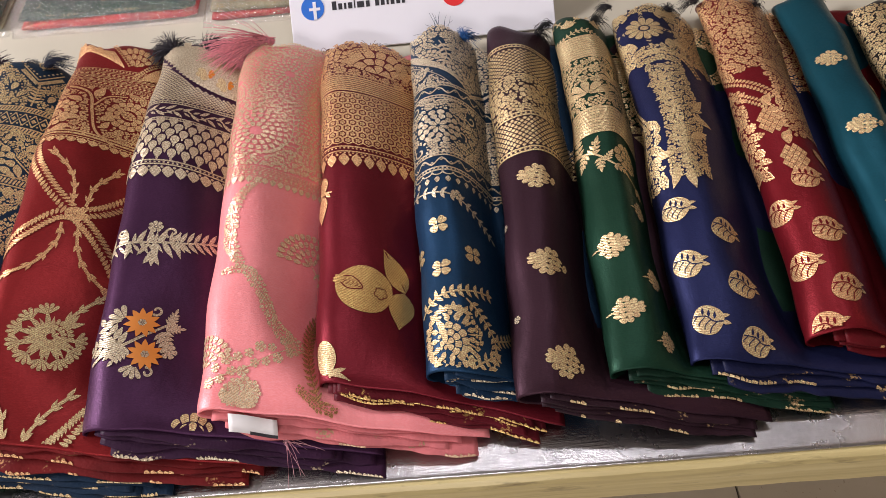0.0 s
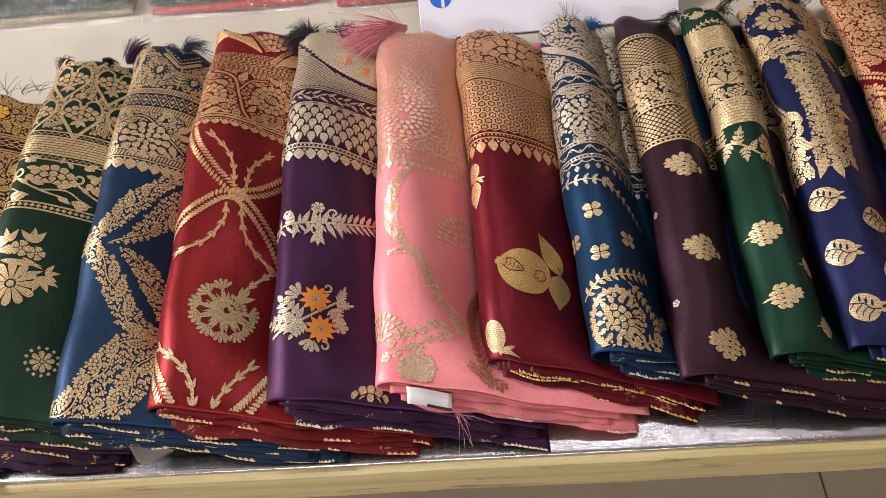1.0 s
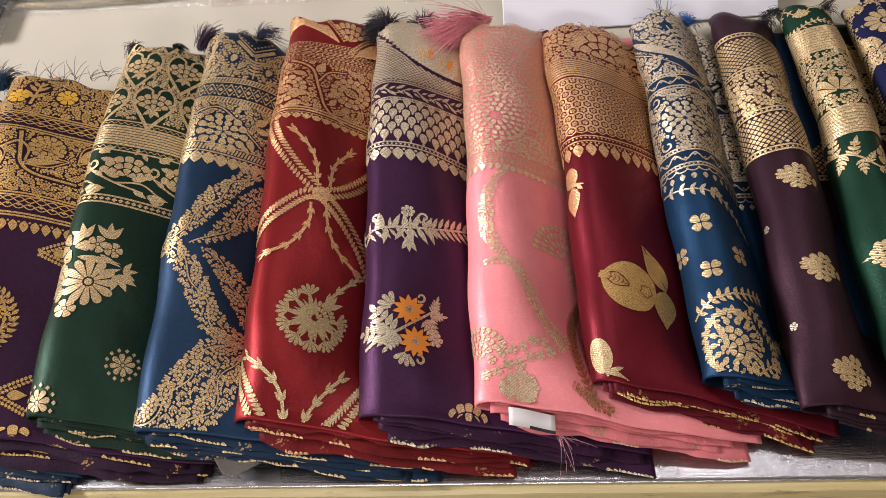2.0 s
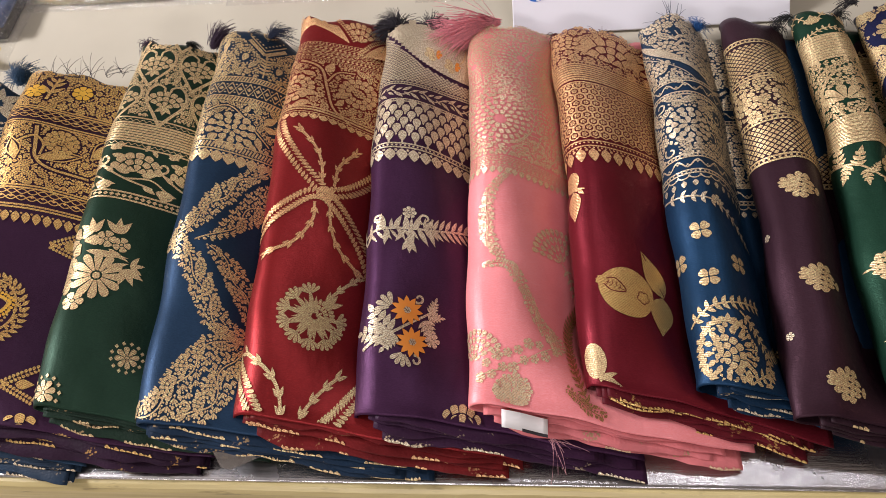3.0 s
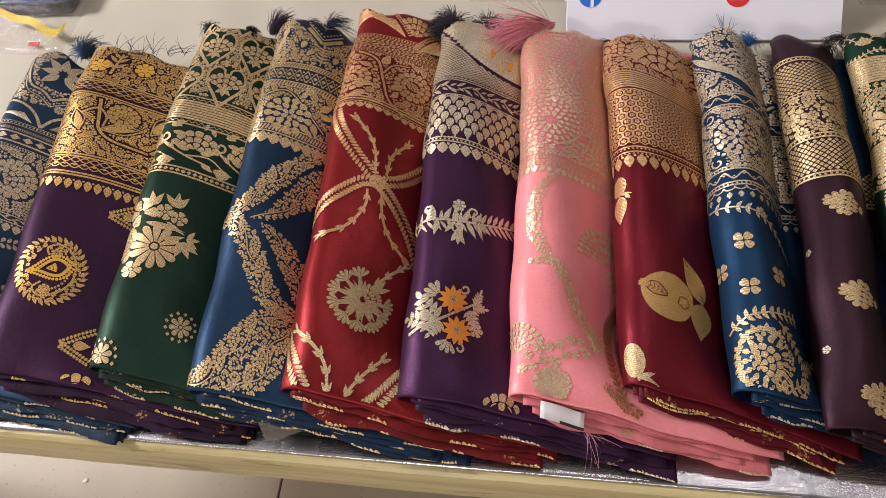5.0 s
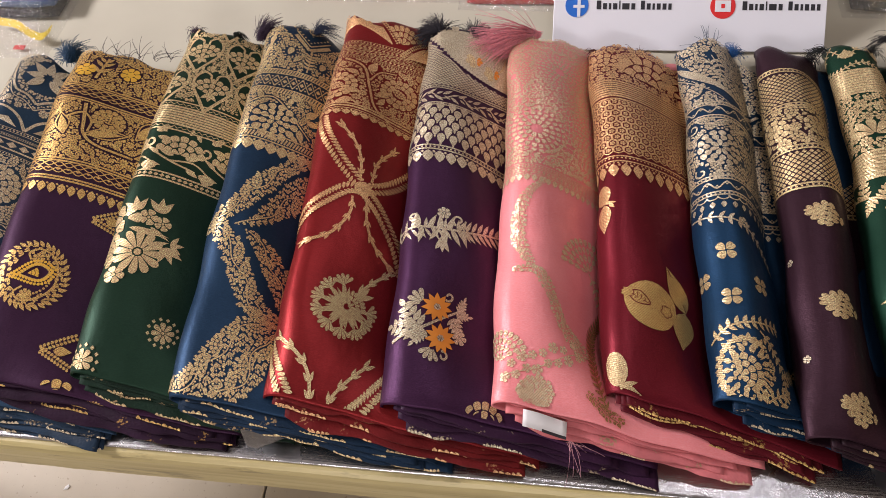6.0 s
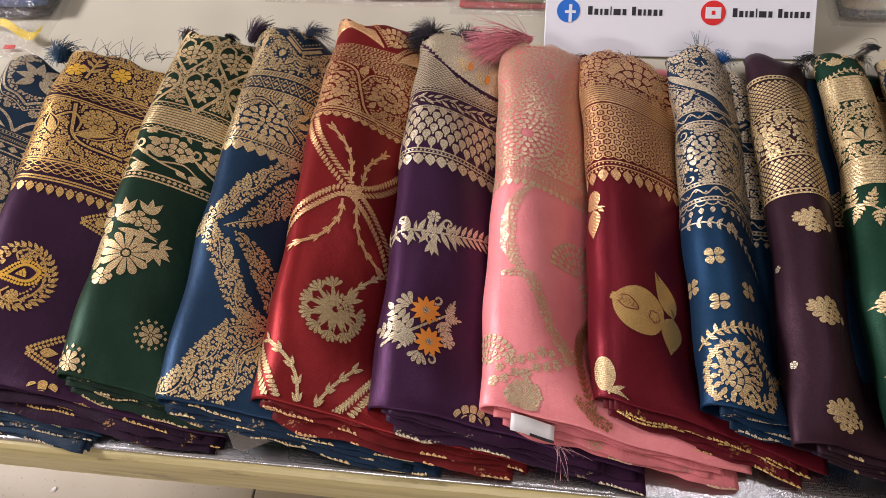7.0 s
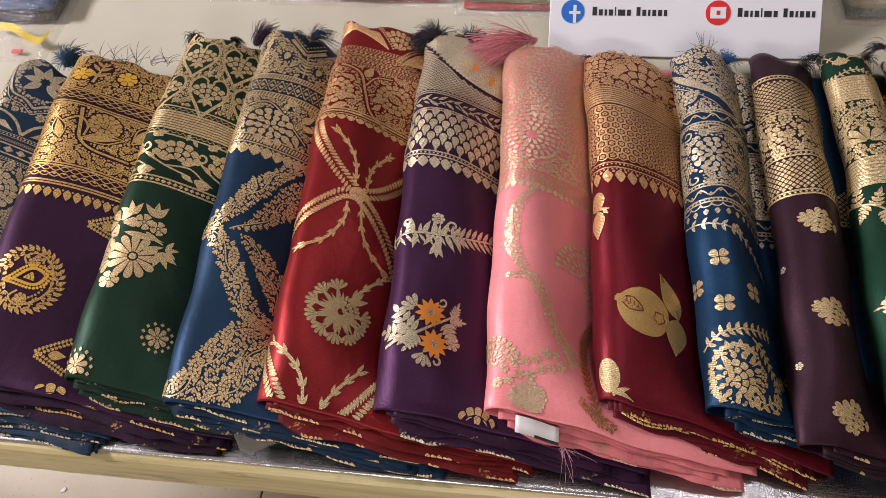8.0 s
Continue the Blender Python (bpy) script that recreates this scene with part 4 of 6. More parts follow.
def saree_bottle_green():
    sa = Saree("bottle_green", "bottle-green silk saree with gold bouquet motifs and heart lattice border", (-0.387, 0.044), (-0.418, 0.532), 0.103, 0.245, (0.012, 0.036, 0.021), GOLD, zt=0.071, rz=0.023, e=1.7, seed=7, amount=0.5, layers=6)
    x0, x1 = border_span(sa)
    r, w = sa.rnd, Weave()
    q = lambda X, Y: (sa.S(X, Y), Y)
    # hearts in an ogee lattice, staggered columns, small leaf sprays between them
    px, py, held = 0.0265, 0.066, []
    c0 = sa.S(-0.353, 0.419)
    for col in range(-3, 5):
        for rowi in range(-1, 3):
            cx, cy = c0 + col * px, 0.416 + rowi * 2 * py + (py if col % 2 else 0)
            if cy < 0.385 or cy > 0.555:
                continue
            for g in (-1, 1):
                w.ribbon(spline([(cx, cy - .042), (cx + g * .010, cy - .026), (cx + g * .0215, cy - .006), (cx + g * .0225, cy + .013), (cx + g * .0145, cy + .025), (cx + g * .005, cy + .021), (cx + g * .0035, cy + .013)]), 0.0042, 0.0028)
                w.leaf(cx + g * .003, cy + .027, math.pi / 2 - g * .55, 0.014, 0.0055, g * .2)
                w.leaf(cx + g * .018, cy + .028, math.pi / 2 + g * .1, 0.012, 0.0045, -g * .2)
            held += [(cx, cy + .002, .0245), (cx, cy - .022, .016), (cx, cy - .034, .007)]
            w.palmette(cx, cy - .014, .0285, math.pi / 2, 1.05)
            for a in (-1.57, -0.75, -2.39):
                w.leaf(cx, cy - .0135, a, 0.0125, 0.0062)
    w.fill(x0, x1, .386, .53, .0040, r, held)
    for y, wd in [(0.381, .0020), (0.339, .0020)] + [(0.3475 + k * .0036, .0028) for k in range(8)]:
        w.line(x0, x1, y, wd)
    for y in (.377, .343):
        w.ribbon([(x0 + i * .0035, y + (.0016 if i % 2 else -.0016)) for i in range(int((x1 - x0) / .0035))], .0011)
    # floral row with scrolls
    for i in range(-1, 3):
        cx = sa.S(-0.355, 0.32) + i * 0.062
        w.palmette(cx, 0.306, .027, math.pi / 2, 1.35)
        for g in (-1, 1):
            w.leaf(cx + g * .006, 0.303, math.pi / 2 - g * 1.45, .022, .008, g * .3)
        w.stem([(cx - .045, 0.322), (cx - .030, 0.306), (cx - .008, 0.294), (cx + .020, 0.288)], .0030)
        w.stem([(cx - .010, 0.294), (cx + .016, 0.299), (cx + .036, 0.288)], .0026)
        w.curl(cx + .024, 0.312, .0072, 1.2, .0030), w.curl(cx - .030, 0.286, .0062, -.6, .0028, -1)
        for dx, dy, a, ln in ((.030, .334, .3, .018), (.034, .326, -.3, .016), (.018, .331, 2.0, .012), (.024, .286, -.25, .022), (.010, .290, -.7, .016), (-.022, .300, 2.2, .014), (-.020, .334, 2.6, .014), (.004, .336, 1.0, .010), (-.034, .284, -.9, .014)):
            w.leaf(cx + dx, dy, a, ln, ln * .45, .2)
    for y, wd in ((0.2760, .0022), (0.2670, .0022)):
        w.line(x0, x1, y, wd)
    for i in range(int((x1 - x0) / .006)):
        w.diamond(x0 + i * .006, 0.2715, .0027, .0026)
    sa.weave("pallu_border", w, GOLD, "gold border of hearts and lotus scrolls")
    # spray: a broad open flower, a half flower, small blossoms on long curved leaves
    b = Weave()
    cx, cy = q(-0.357, 0.174)
    for i in range(6):
        a = 2 * math.pi * i / 6 + .3
        for g in (-.26, .26):
            b.sector(cx, cy, a + g, .0055, .0260, .52, .86)
    b.dot(cx, cy, .0040)
    b.fan(*q(-0.376, 0.172), .022, 1.9, 4.3, 6, .3, .95)
    hx, hy = q(-0.379, 0.212)
    for i in range(5):
        b.sector(hx, hy, .1 + i * 1.05, .003, .0175, 1.05, .9)
    for (X, Y), rr, n in (((-0.356, 0.216), .0095, 5), ((-0.342, 0.212), .0085, 5), ((-0.370, 0.144), .0105, 6)):
        b.flower(*q(X, Y), rr, n, .25, .95)
    for X, Y, angs, ln in ((-0.369, 0.222, (1.0, 1.7, 2.5), .018), (-0.347, 0.224, (.9, 1.5, 2.2), .019), (-0.331, 0.190, (-.7, .1, .9), .014), (-0.334, 0.186, (-1.9, -1.2, -.6), .020)):
        for a in angs:
            b.leaf(*q(X, Y), a, ln, ln * .38, .12)
    for a0, a1, wd in (((-0.372, 0.201), (-0.334, 0.194), .0072), ((-0.352, 0.205), (-0.334, 0.192), .0050), ((-0.350, 0.184), (-0.332, 0.190), .0060)):
        (xa, ya), (xb, yb) = q(*a0), q(*a1)
        b.leaf(xa, ya, math.atan2(yb - ya, xb - xa), math.hypot(xb - xa, yb - ya), wd, .1)
    for k in range(7):
        b.leaf(*q(-0.383 - .0022 * k, 0.196 - .006 * k), 3.9 - .12 * k, .016, .0065)
    sa.weave("bouquet_motif", b, GOLD)
    for X, Y, rr in ((-0.311, 0.094, .0165), (-0.373, 0.055, .017)):
        f = Weave()
        x, y = q(X, Y)
        for i in range(13):
            a = 2 * math.pi * i / 13
            f.diamond(x + rr * .88 * math.cos(a), y + rr * .88 * math.sin(a), .0020, .0022)
        f.flower(x, y, rr * .68, 8, .2, .82, .2)
        sa.weave("flower_motif", f, GOLD)
    dk = silk_thread("violet_thread", (0.045, 0.018, 0.05))
    sa.tassel(-0.405, 0.523, 0.045, 2.2, 0.026, 90, dk, 0.6)
    sa.tassel(-0.322, 0.52, 0.04, 1.2, 0.046, 260, dk, 0.5, 0.5)
    sa.tassel(-0.355, 0.525, 0.04, 1.5, 0.016, 90, silk_thread("dark_green_thread", (0.006, 0.012, 0.008)), 0.9)
    sa.tassel(-0.300, 0.515, 0.035, 1.4, 0.026, 120, silk_thread("dark_green_thread_end", (0.006, 0.012, 0.008)), 0.7)
    return sa


def saree_peacock():
    sa = Saree("peacock_blue", "peacock-blue silk saree with gold leafy zigzag bands and tasselled border", (-0.284, 0.031), (-0.314, 0.542), 0.093, 0.27, (0.014, 0.038, 0.078), GOLD, zt=0.074, rz=0.024, e=1.7, seed=11, amount=0.6, layers=7)
    x0, x1 = border_span(sa)
    r, w = sa.rnd, Weave()
    q = lambda X, Y: (sa.S(X, Y), Y)
    # chevron with a beaded inner line
    cx, _ = q(-0.250, 0.5)
    held = []
    for k, wd in ((0, .0056), (.0085, .0020), (.022, .0016)):
        for a, b in (((cx - .042, 0.542 + k), (cx, 0.495 + k)), ((cx, 0.495 + k), (cx + .052, 0.540 + k))):
            w.ribbon([a, ((a[0] + b[0]) / 2, (a[1] + b[1]) / 2), b], wd)
            held += w.keep([a, ((a[0] + b[0]) / 2, (a[1] + b[1]) / 2), b], .005)
    for t in np.linspace(0, 1, 12):
        for g in (-1, 1):
            w.dot(cx + g * .046 * t, 0.511 + .041 * t, .0015, 6)
    w.ribbon([(cx - .046, .520), (cx - .052, .49), (cx - .062, .46)], .005)
    for c in (q(-0.270, 0.484), q(-0.232, 0.472), q(-0.296, 0.505)):
        for i in range(11):
            a = 2 * math.pi * i / 11
            w.dot(c[0] + .0088 * math.cos(a), c[1] + .0102 * math.sin(a), .0014, 6)
        w.leaf(c[0] - .002, c[1] - .006, 1.3, .014, .0085, blunt=True)
        held.append((*c, .0105))
    held += w.stem([(cx + .003, 0.452), (cx + .003, 0.468), (cx + .003, 0.486)], .0020, .009, .0052)
    w.fill(x0, x1, 0.452, 0.545, 0.0042, r, held)
    for y0 in (0.408, 0.444):
        w.line(x0, x1, y0 - .0042, .0016), w.line(x0, x1, y0 + .0042, .0016)
        for i in range(int((x1 - x0) / .0036)):
            w.ribbon([(x0 + i * .0036, y0 - .0034), (x0 + i * .0036 + .0025, y0 + .0034)], .0022)
    for i in range(int((x1 - x0) / .011) + 1):
        x = x0 + i * .011
        for g in (-1, 1):
            w.ribbon([(x, .426 + g * .0105), (x + .0055, .426), (x + .011, .426 + g * .0105)], .0018)
        w.diamond(x, .426, .0032, .0036), w.dot(x + .0055, .4335, .0014), w.dot(x + .0055, .4185, .0014)
    fx, fy = q(-0.259, 0.357)
    for n, ro, ri in ((13, .0270, .0165), (9, .0175, .0085), (5, .0092, .0015)):
        for i in range(n):
            a = 2 * math.pi * i / n + n
            w.leaf(fx + ri * math.cos(a), fy + ri * math.sin(a), a, ro - ri, 2 * math.pi * (ro + ri) / 2 / n * .86, blunt=True)
    held = [(fx, fy, .0275)]
    held += w.stem([q(-0.292, 0.382), q(-0.270, 0.394), q(-0.250, 0.378), q(-0.236, 0.362), q(-0.222, 0.348)], .0024)
    for X, Y, a, ln in ((-0.232, 0.380, .5, .020), (-0.230, 0.372, -.1, .018), (-0.222, 0.362, -.2, .016), (-0.234, 0.356, -1.4, .018), (-0.240, 0.346, -.9, .014), (-0.252, 0.388, 1.0, .015)):
        w.leaf(*q(X, Y), a, ln, ln * .5, .15)
        x, y = q(X, Y)
        held.append((x + ln * .5 * math.cos(a), y + ln * .5 * math.sin(a), ln * .38))
    w.curl(*q(-0.250, 0.398), .0075, .9, .0026)
    w.fill(x0, x1, 0.340, 0.402, 0.0038, r, held)
    for y in (0.3385, 0.3275):
        w.line(x0, x1, y, .0018)
    for i in range(int((x1 - x0) / .0036)):
        w.ribbon([(x0 + i * .0036, .3295), (x0 + i * .0036 + .0025, .3365)], .0022)
    w.teeth(x0, x1, 0.326, 0.0125, 0.0150, .95)
    sa.weave("pallu_border", w, GOLD, "gold brocade border with lotus and chevrons")
    for pts, wide in (([(-0.214, 0.318), (-0.232, 0.300), (-0.250, 0.270), (-0.263, 0.238), (-0.285, 0.208)], (.010, .017, .021, .019, .015)), ([(-0.276, 0.206), (-0.255, 0.180), (-0.243, 0.152), (-0.227, 0.127), (-0.203, 0.114)], (.016, .021, .023, .021, .012)), ([(-0.204, 0.120), (-0.223, 0.106), (-0.241, 0.078), (-0.259, 0.044), (-0.290, 0.030)], (.012, .021, .026, .026, .018))):
        z = Weave()
        z.leafband([q(*c) for c in pts], 0, 0, .0068, r, [k * 1.15 for k in wide])
        sa.weave("zigzag_band", z, GOLD)
    for pts, wide in (([(-0.260, 0.210), (-0.243, 0.222), (-0.229, 0.246), (-0.216, 0.272), (-0.200, 0.292)], (.003, .011, .024, .034, .030)), ([(-0.246, 0.206), (-0.228, 0.189), (-0.215, 0.166), (-0.207, 0.140), (-0.203, 0.126)], (.006, .019, .026, .018, .004)), ([(-0.203, 0.112), (-0.210, 0.086), (-0.216, 0.058), (-0.231, 0.037), (-0.256, 0.026)], (.006, .026, .030, .020, .005))):
        z = Weave()
        z.leafband([q(*c) for c in pts], 0, 0, .0068, r, [k * 1.15 for k in wide])
        sa.weave("teardrop_motif", z, GOLD)
    th = silk_thread("navy_thread", (0.008, 0.02, 0.06))
    sa.tassel(-0.279, 0.531, 0.04, 1.5, 0.026, 120, th, 0.9, 0.3)
    sa.tassel(-0.250, 0.532, 0.042, 0.9, 0.034, 110, th, 0.9, 0.4)
    return sa


def thorn_branch(w, pts, ln=0.0072, step=0.0150, wd=0.0036):
    """A stalk with short hooked thorns in pairs."""
    p = spline(pts, 10)
    w.ribbon(p, wd * .8, wd)
    acc = step * .5
    for i in range(1, len(p)):
        d = p[i] - p[i - 1]
        acc += np.linalg.norm(d)
        if acc >= step or i == len(p) - 1:
            acc, th = 0.0, math.atan2(d[1], d[0])
            for s in (1, -1):
                w.leaf(p[i][0] - .0012 * math.cos(th), p[i][1] - .0012 * math.sin(th), th + s * 1.0, ln, ln * .5, -.5 * s)


def saree_red():
    sa = Saree("brick_red", "brick-red silk saree with gold crossing bands and large flower motifs", (-0.194, 0.036), (-0.217, 0.562), 0.104, 0.255, (0.21, 0.015, 0.016), GOLD_COPPER, zt=0.078, rz=0.025, e=1.7, seed=13, amount=0.45, layers=4, rough=0.36)
    x0, x1 = border_span(sa)
    r, w = sa.rnd, Weave()
    q = lambda X, Y: (sa.S(X, Y), Y)
    # solid arches on top, each with a toothed rim
    for c, foot, top, wide in ((q(-0.196, 0.52)[0], .512, .566, .048), (q(-0.103, 0.5)[0], .490, .528, .040)):
        arch = [(c + wide * t, foot + (top - foot) * (1 - abs(t) ** 1.7)) for t in np.linspace(-1, 1, 13)]
        w.poly(arch)
        w.braid([(c + (x - c) * 1.13, y + .005) for x, y in arch[::2]], .0056, .0030)
    bx, by = q(-0.140, 0.535)
    w.palmette(bx, by - .02, .034, 1.4, .8)
    for y, h, k in ((0.5035, .005, "dots"), (0.4955, .006, "diamond"), (0.4875, .006, "wave"), (0.4795, .006, "diamond"), (0.4725, .004, "dots")):
        w.row(x0, x1, y, h, k, r)
    held = []
    for X, Y, rr in ((-0.196, 0.415, .025), (-0.128, 0.428, .026)):
        fx, fy = q(X, Y)
        w.flower(fx, fy, rr, 15, .68, .98), w.flower(fx, fy, rr * .66, 11, .6, .98, .2), w.palmette(fx - .004, fy - .006, rr * .55, 1.1, 1.0)
        held.append((fx, fy, rr + .0008))
    held += w.stem([q(-0.197, 0.468), q(-0.172, 0.456), q(-0.160, 0.420), q(-0.148, 0.388), q(-0.128, 0.372)], .0036)
    held += w.stem([q(-0.162, 0.434), q(-0.154, 0.456), q(-0.136, 0.462)], .0026)
    for X, Y, a, ln in ((-0.166, 0.452, 1.1, .022), (-0.176, 0.440, 2.6, .018), (-0.168, 0.404, 2.9, .020), (-0.150, 0.410, .6, .020), (-0.172, 0.388, 3.3, .022), (-0.146, 0.394, 1.0, .016)):
        x, y = q(X, Y)
        w.leaf(x, y, a, ln, ln * .52, .15)
        held.append((x + ln * .5 * math.cos(a), y + ln * .5 * math.sin(a), ln * .4))
    w.fill(x0, x1, 0.383, 0.469, 0.0047, r, held)
    w.line(x0, x1, .3805, .0026), w.line(x0, x1, .3765, .0026), w.line(x0, x1, .3725, .0012)
    w.teeth(x0, x1, 0.371, 0.0105, 0.0085, .85)
    sa.weave("pallu_border", w, GOLD_COPPER, "copper gold brocade border")
    c = q(-0.141, 0.266)
    for pts in ([q(-0.199, 0.362), q(-0.188, 0.330), q(-0.168, 0.297), c], [q(-0.212, 0.200), q(-0.196, 0.222), q(-0.178, 0.243), q(-0.157, 0.262), c], [c, q(-0.122, 0.278), q(-0.104, 0.305), q(-0.086, 0.335)], [c, q(-0.122, 0.245), q(-0.105, 0.215), q(-0.092, 0.180)]):
        m = Weave()
        m.braid(pts, .0150, .0036)
        sa.weave("plaited_band", m, GOLD_COPPER)
    for k, pts in enumerate(([q(-0.146, 0.278), q(-0.150, 0.308), q(-0.158, 0.328), q(-0.175, 0.348)], [q(-0.135, 0.278), q(-0.133, 0.308), q(-0.118, 0.338)], [q(-0.149, 0.254), q(-0.149, 0.232), q(-0.165, 0.204), q(-0.189, 0.189)], [q(-0.135, 0.253), q(-0.131, 0.225), q(-0.122, 0.203), q(-0.104, 0.184)])):
        m = Weave()
        if k == 0:
            m.flower(c[0], c[1], .010, 4, .2, .7, .78)
        thorn_branch(m, pts)
        sa.weave("thorn_branch", m, GOLD_COPPER)
    # round head of nine florets on long radiating petals
    m = Weave()
    fx, fy = q(-0.133, 0.131)
    for k in range(9):
        a = 1.9 + k * .545
        R = .0288 if k < 7 else .026
        x, y = fx + R * math.cos(a), fy + R * math.sin(a)
        m.fan(x - .0055 * math.cos(a), y - .0055 * math.sin(a), .0122, a - .95, a + .95, 5, .12)
        m.leaf(fx + .012 * math.cos(a), fy + .012 * math.sin(a), a, .0150, .0040)
    for i in range(17):
        a = 1.65 + i * .285
        m.leaf(fx + .003 * math.cos(a), fy + .003 * math.sin(a), a, .0235 if i % 2 else .0185, .0046)
    m.palmette(fx + .001, fy, .019, .75, .7)
    for a in (.4, 1.0, 1.5):
        m.leaf(fx + .010, fy + .012, a, .017, .006)
    thorn_branch(m, [(fx + .008, fy + .010), q(-0.121, 0.158), q(-0.104, 0.181)])
    sa.weave("flower_motif", m, GOLD)
    for pts in ([q(-0.148, 0.030), q(-0.153, 0.055), q(-0.165, 0.073), q(-0.187, 0.091)], [q(-0.134, 0.030), q(-0.131, 0.040), q(-0.120, 0.058), q(-0.106, 0.076)]):
        m = Weave()
        thorn_branch(m, pts, .0085)
        sa.weave("thorn_branch", m, GOLD)
    for pts, wd in (([q(-0.200, 0.100), q(-0.184, 0.058), q(-0.166, 0.028)], .015), ([q(-0.116, 0.024), q(-0.102, 0.040), q(-0.088, 0.062)], .018)):
        m = Weave()
        m.braid(pts, wd, .0036)
        sa.weave("plaited_band", m, GOLD)
    dk = silk_thread("maroon_thread", (0.03, 0.006, 0.008))
    sa.tassel(-0.118, 0.545, 0.035, 0.3, 0.030, 100, dk, 0.7, 0.4)
    return sa


def saree_violet():
    sa = Saree("violet", "violet silk saree with silver-gold sprigs and orange flowers, folded", (-0.089, 0.041), (-0.107, 0.545), 0.102, 0.247, (0.050, 0.016, 0.048), GOLD_SILVER, zt=0.076, rz=0.025, e=1.7, seed=17, amount=0.5, layers=4)
    x0, x1 = border_span(sa)
    r, w = sa.rnd, Weave()
    q = lambda X, Y: (sa.S(X, Y), Y)
    # end piece: a fine scaled mesh, smooth gold above a curved dark line
    curve = [q(-0.110, 0.535), q(-0.098, 0.512), q(-0.067, 0.470), q(-0.025, 0.448), (x1, 0.442)]
    cs = np.array(spline(curve, 12))
    edge = lambda x: float(np.interp(x, cs[:, 0], cs[:, 1]))
    for j in range(48):
        y = 0.426 + j * .0024
        for i in range(int((x1 - x0) / .0052) + 1):
            x = x0 + (i + .5 * (j % 2)) * .0052
            if y < edge(x) - .003:
                w.diamond(x, y, .0023, .0019)
    for x in np.arange(x0, x1, .0045):
        lo = edge(x + .0022) + .003
        if lo < .535:
            ys = np.linspace(lo, .54, max(3, int((.54 - lo) / .006)))
            w.strip([(x, y) for y in ys], [(x + .00445, y) for y in ys])
    for y in (0.4225, 0.4185, 0.3905, 0.3865):
        w.line(x0, x1, y, .0018)
    for y in (.4205, .3885):
        for i in range(int((x1 - x0) / .0034)):
            w.diamond(x0 + i * .0034, y, .0011, .0010)
    w.ribbon([(x, .4045 + .006 * math.sin((x - x0) * 175)) for x in np.arange(x0, x1, .0025)], .0018)
    for i in range(int((x1 - x0) / .009)):
        x, g = x0 + i * .009, 1 if i % 2 else -1
        w.leaf(x, .4045 + g * .002, g * .55, .0135, .0050, g * .15), w.leaf(x + .002, .4045 - g * .001, -g * .7, .009, .0036)
    px, py = .0138, .0200
    for j in range(6):
        for i in range(-1, 11):
            x, y = x0 + (i + .5 * (j % 2)) * px, 0.326 + j * py * .5
            w.leaf(x, y + .0012, math.pi / 2, .0135, .0088, blunt=True), w.leaf(x, y + .0030, -math.pi / 2, .0052, .0026)
    for y in (0.3240, 0.3190):
        w.line(x0, x1, y, .0018)
    for i in range(int((x1 - x0) / .0045)):
        w.dot(x0 + i * .0045, 0.3215, .0013, 5)
    w.teeth(x0, x1, 0.3170, 0.0125, 0.0150, .85)
    sa.weave("pallu_border", w, GOLD_SILVER, "silver-gold lattice border with pointed teeth")
    for X, Y in ((-0.044, 0.482), (-0.022, 0.470)):
        m, o = Weave(), Weave()
        x, y = q(X, Y)
        for k in range(3):
            m.leaf(x - .002, y, 2.5 + k * 1.0, .0125, .0088, blunt=True)
        m.ribbon(spline([(x + .004, y + .002), (x + .012, y + .014), (x + .016, y + .032)]), .0017)
        o.fan(x, y, .0085, -.9, .9, 3, .15, .9)
        sa.weave("pallu_spray", m, GOLD, "", .0012)
        sa.weave("flower_heart", o, ORANGE, "orange silk flower heart", .0015)
    # branch across the cloth: herringbone leaves, curls, a flower above and a tulip below
    m = Weave()
    m.stem([q(-0.100, 0.205), q(-0.086, 0.214), q(-0.050, 0.219), q(-0.025, 0.222), q(0.0, 0.232), q(0.02, 0.242)], .0030)
    for X, Y, a, ln in ((-0.092, 0.212, 2.6, .016), (-0.094, 0.208, -2.4, .018), (-0.086, 0.214, -1.9, .015), (-0.080, 0.216, 1.3, .018), (-0.076, 0.216, 2.0, .018), (-0.072, 0.216, -1.5, .019), (-0.066, 0.217, 1.0, .018), (-0.062, 0.218, -.9, .015), (-0.054, 0.218, 1.5, .018), (-0.056, 0.217, -1.9, .017), (-0.048, 0.219, 1.0, .019), (-0.052, 0.218, -1.2, .022), (-0.044, 0.219, -.8, .020), (-0.038, 0.220, .8, .017), (-0.034, 0.220, -1.0, .018)):
        m.leaf(*q(X, Y), a, ln, ln * .30, .18 if a > 0 else -.18)
    for k in range(11):
        x, y = q(-0.094 + k * .0062, 0.2105 + .0011 * k)
        for g in (-1, 1):
            m.leaf(x, y, .3 + g * 1.05, .0135, .0036, g * .15)
    for k in range(8):
        x, y = q(-0.030 + k * .0055, 0.2215 + .0016 * k)
        for g in (-1, 1):
            m.leaf(x, y, .25 + g * .85, .0155, .0046, g * .1)
    m.curl(*q(-0.080, 0.220), .0075, 1.9, .0028), m.curl(*q(-0.040, 0.226), .007, 1.2, .0028, -1), m.curl(*q(-0.050, 0.208), .006, -1.5, .0026)
    m.flower(*q(-0.053, 0.238), .0072, 7, .25)
    for a in (-2.1, -1.57, -1.05):
        m.leaf(*q(-0.051, 0.205), a, .0140, .0055)
    sa.weave("sprig_motif", m, GOLD_SILVER)
    # bouquet: lobed silver leaves on a slanting stalk, two orange flowers
    m = Weave()
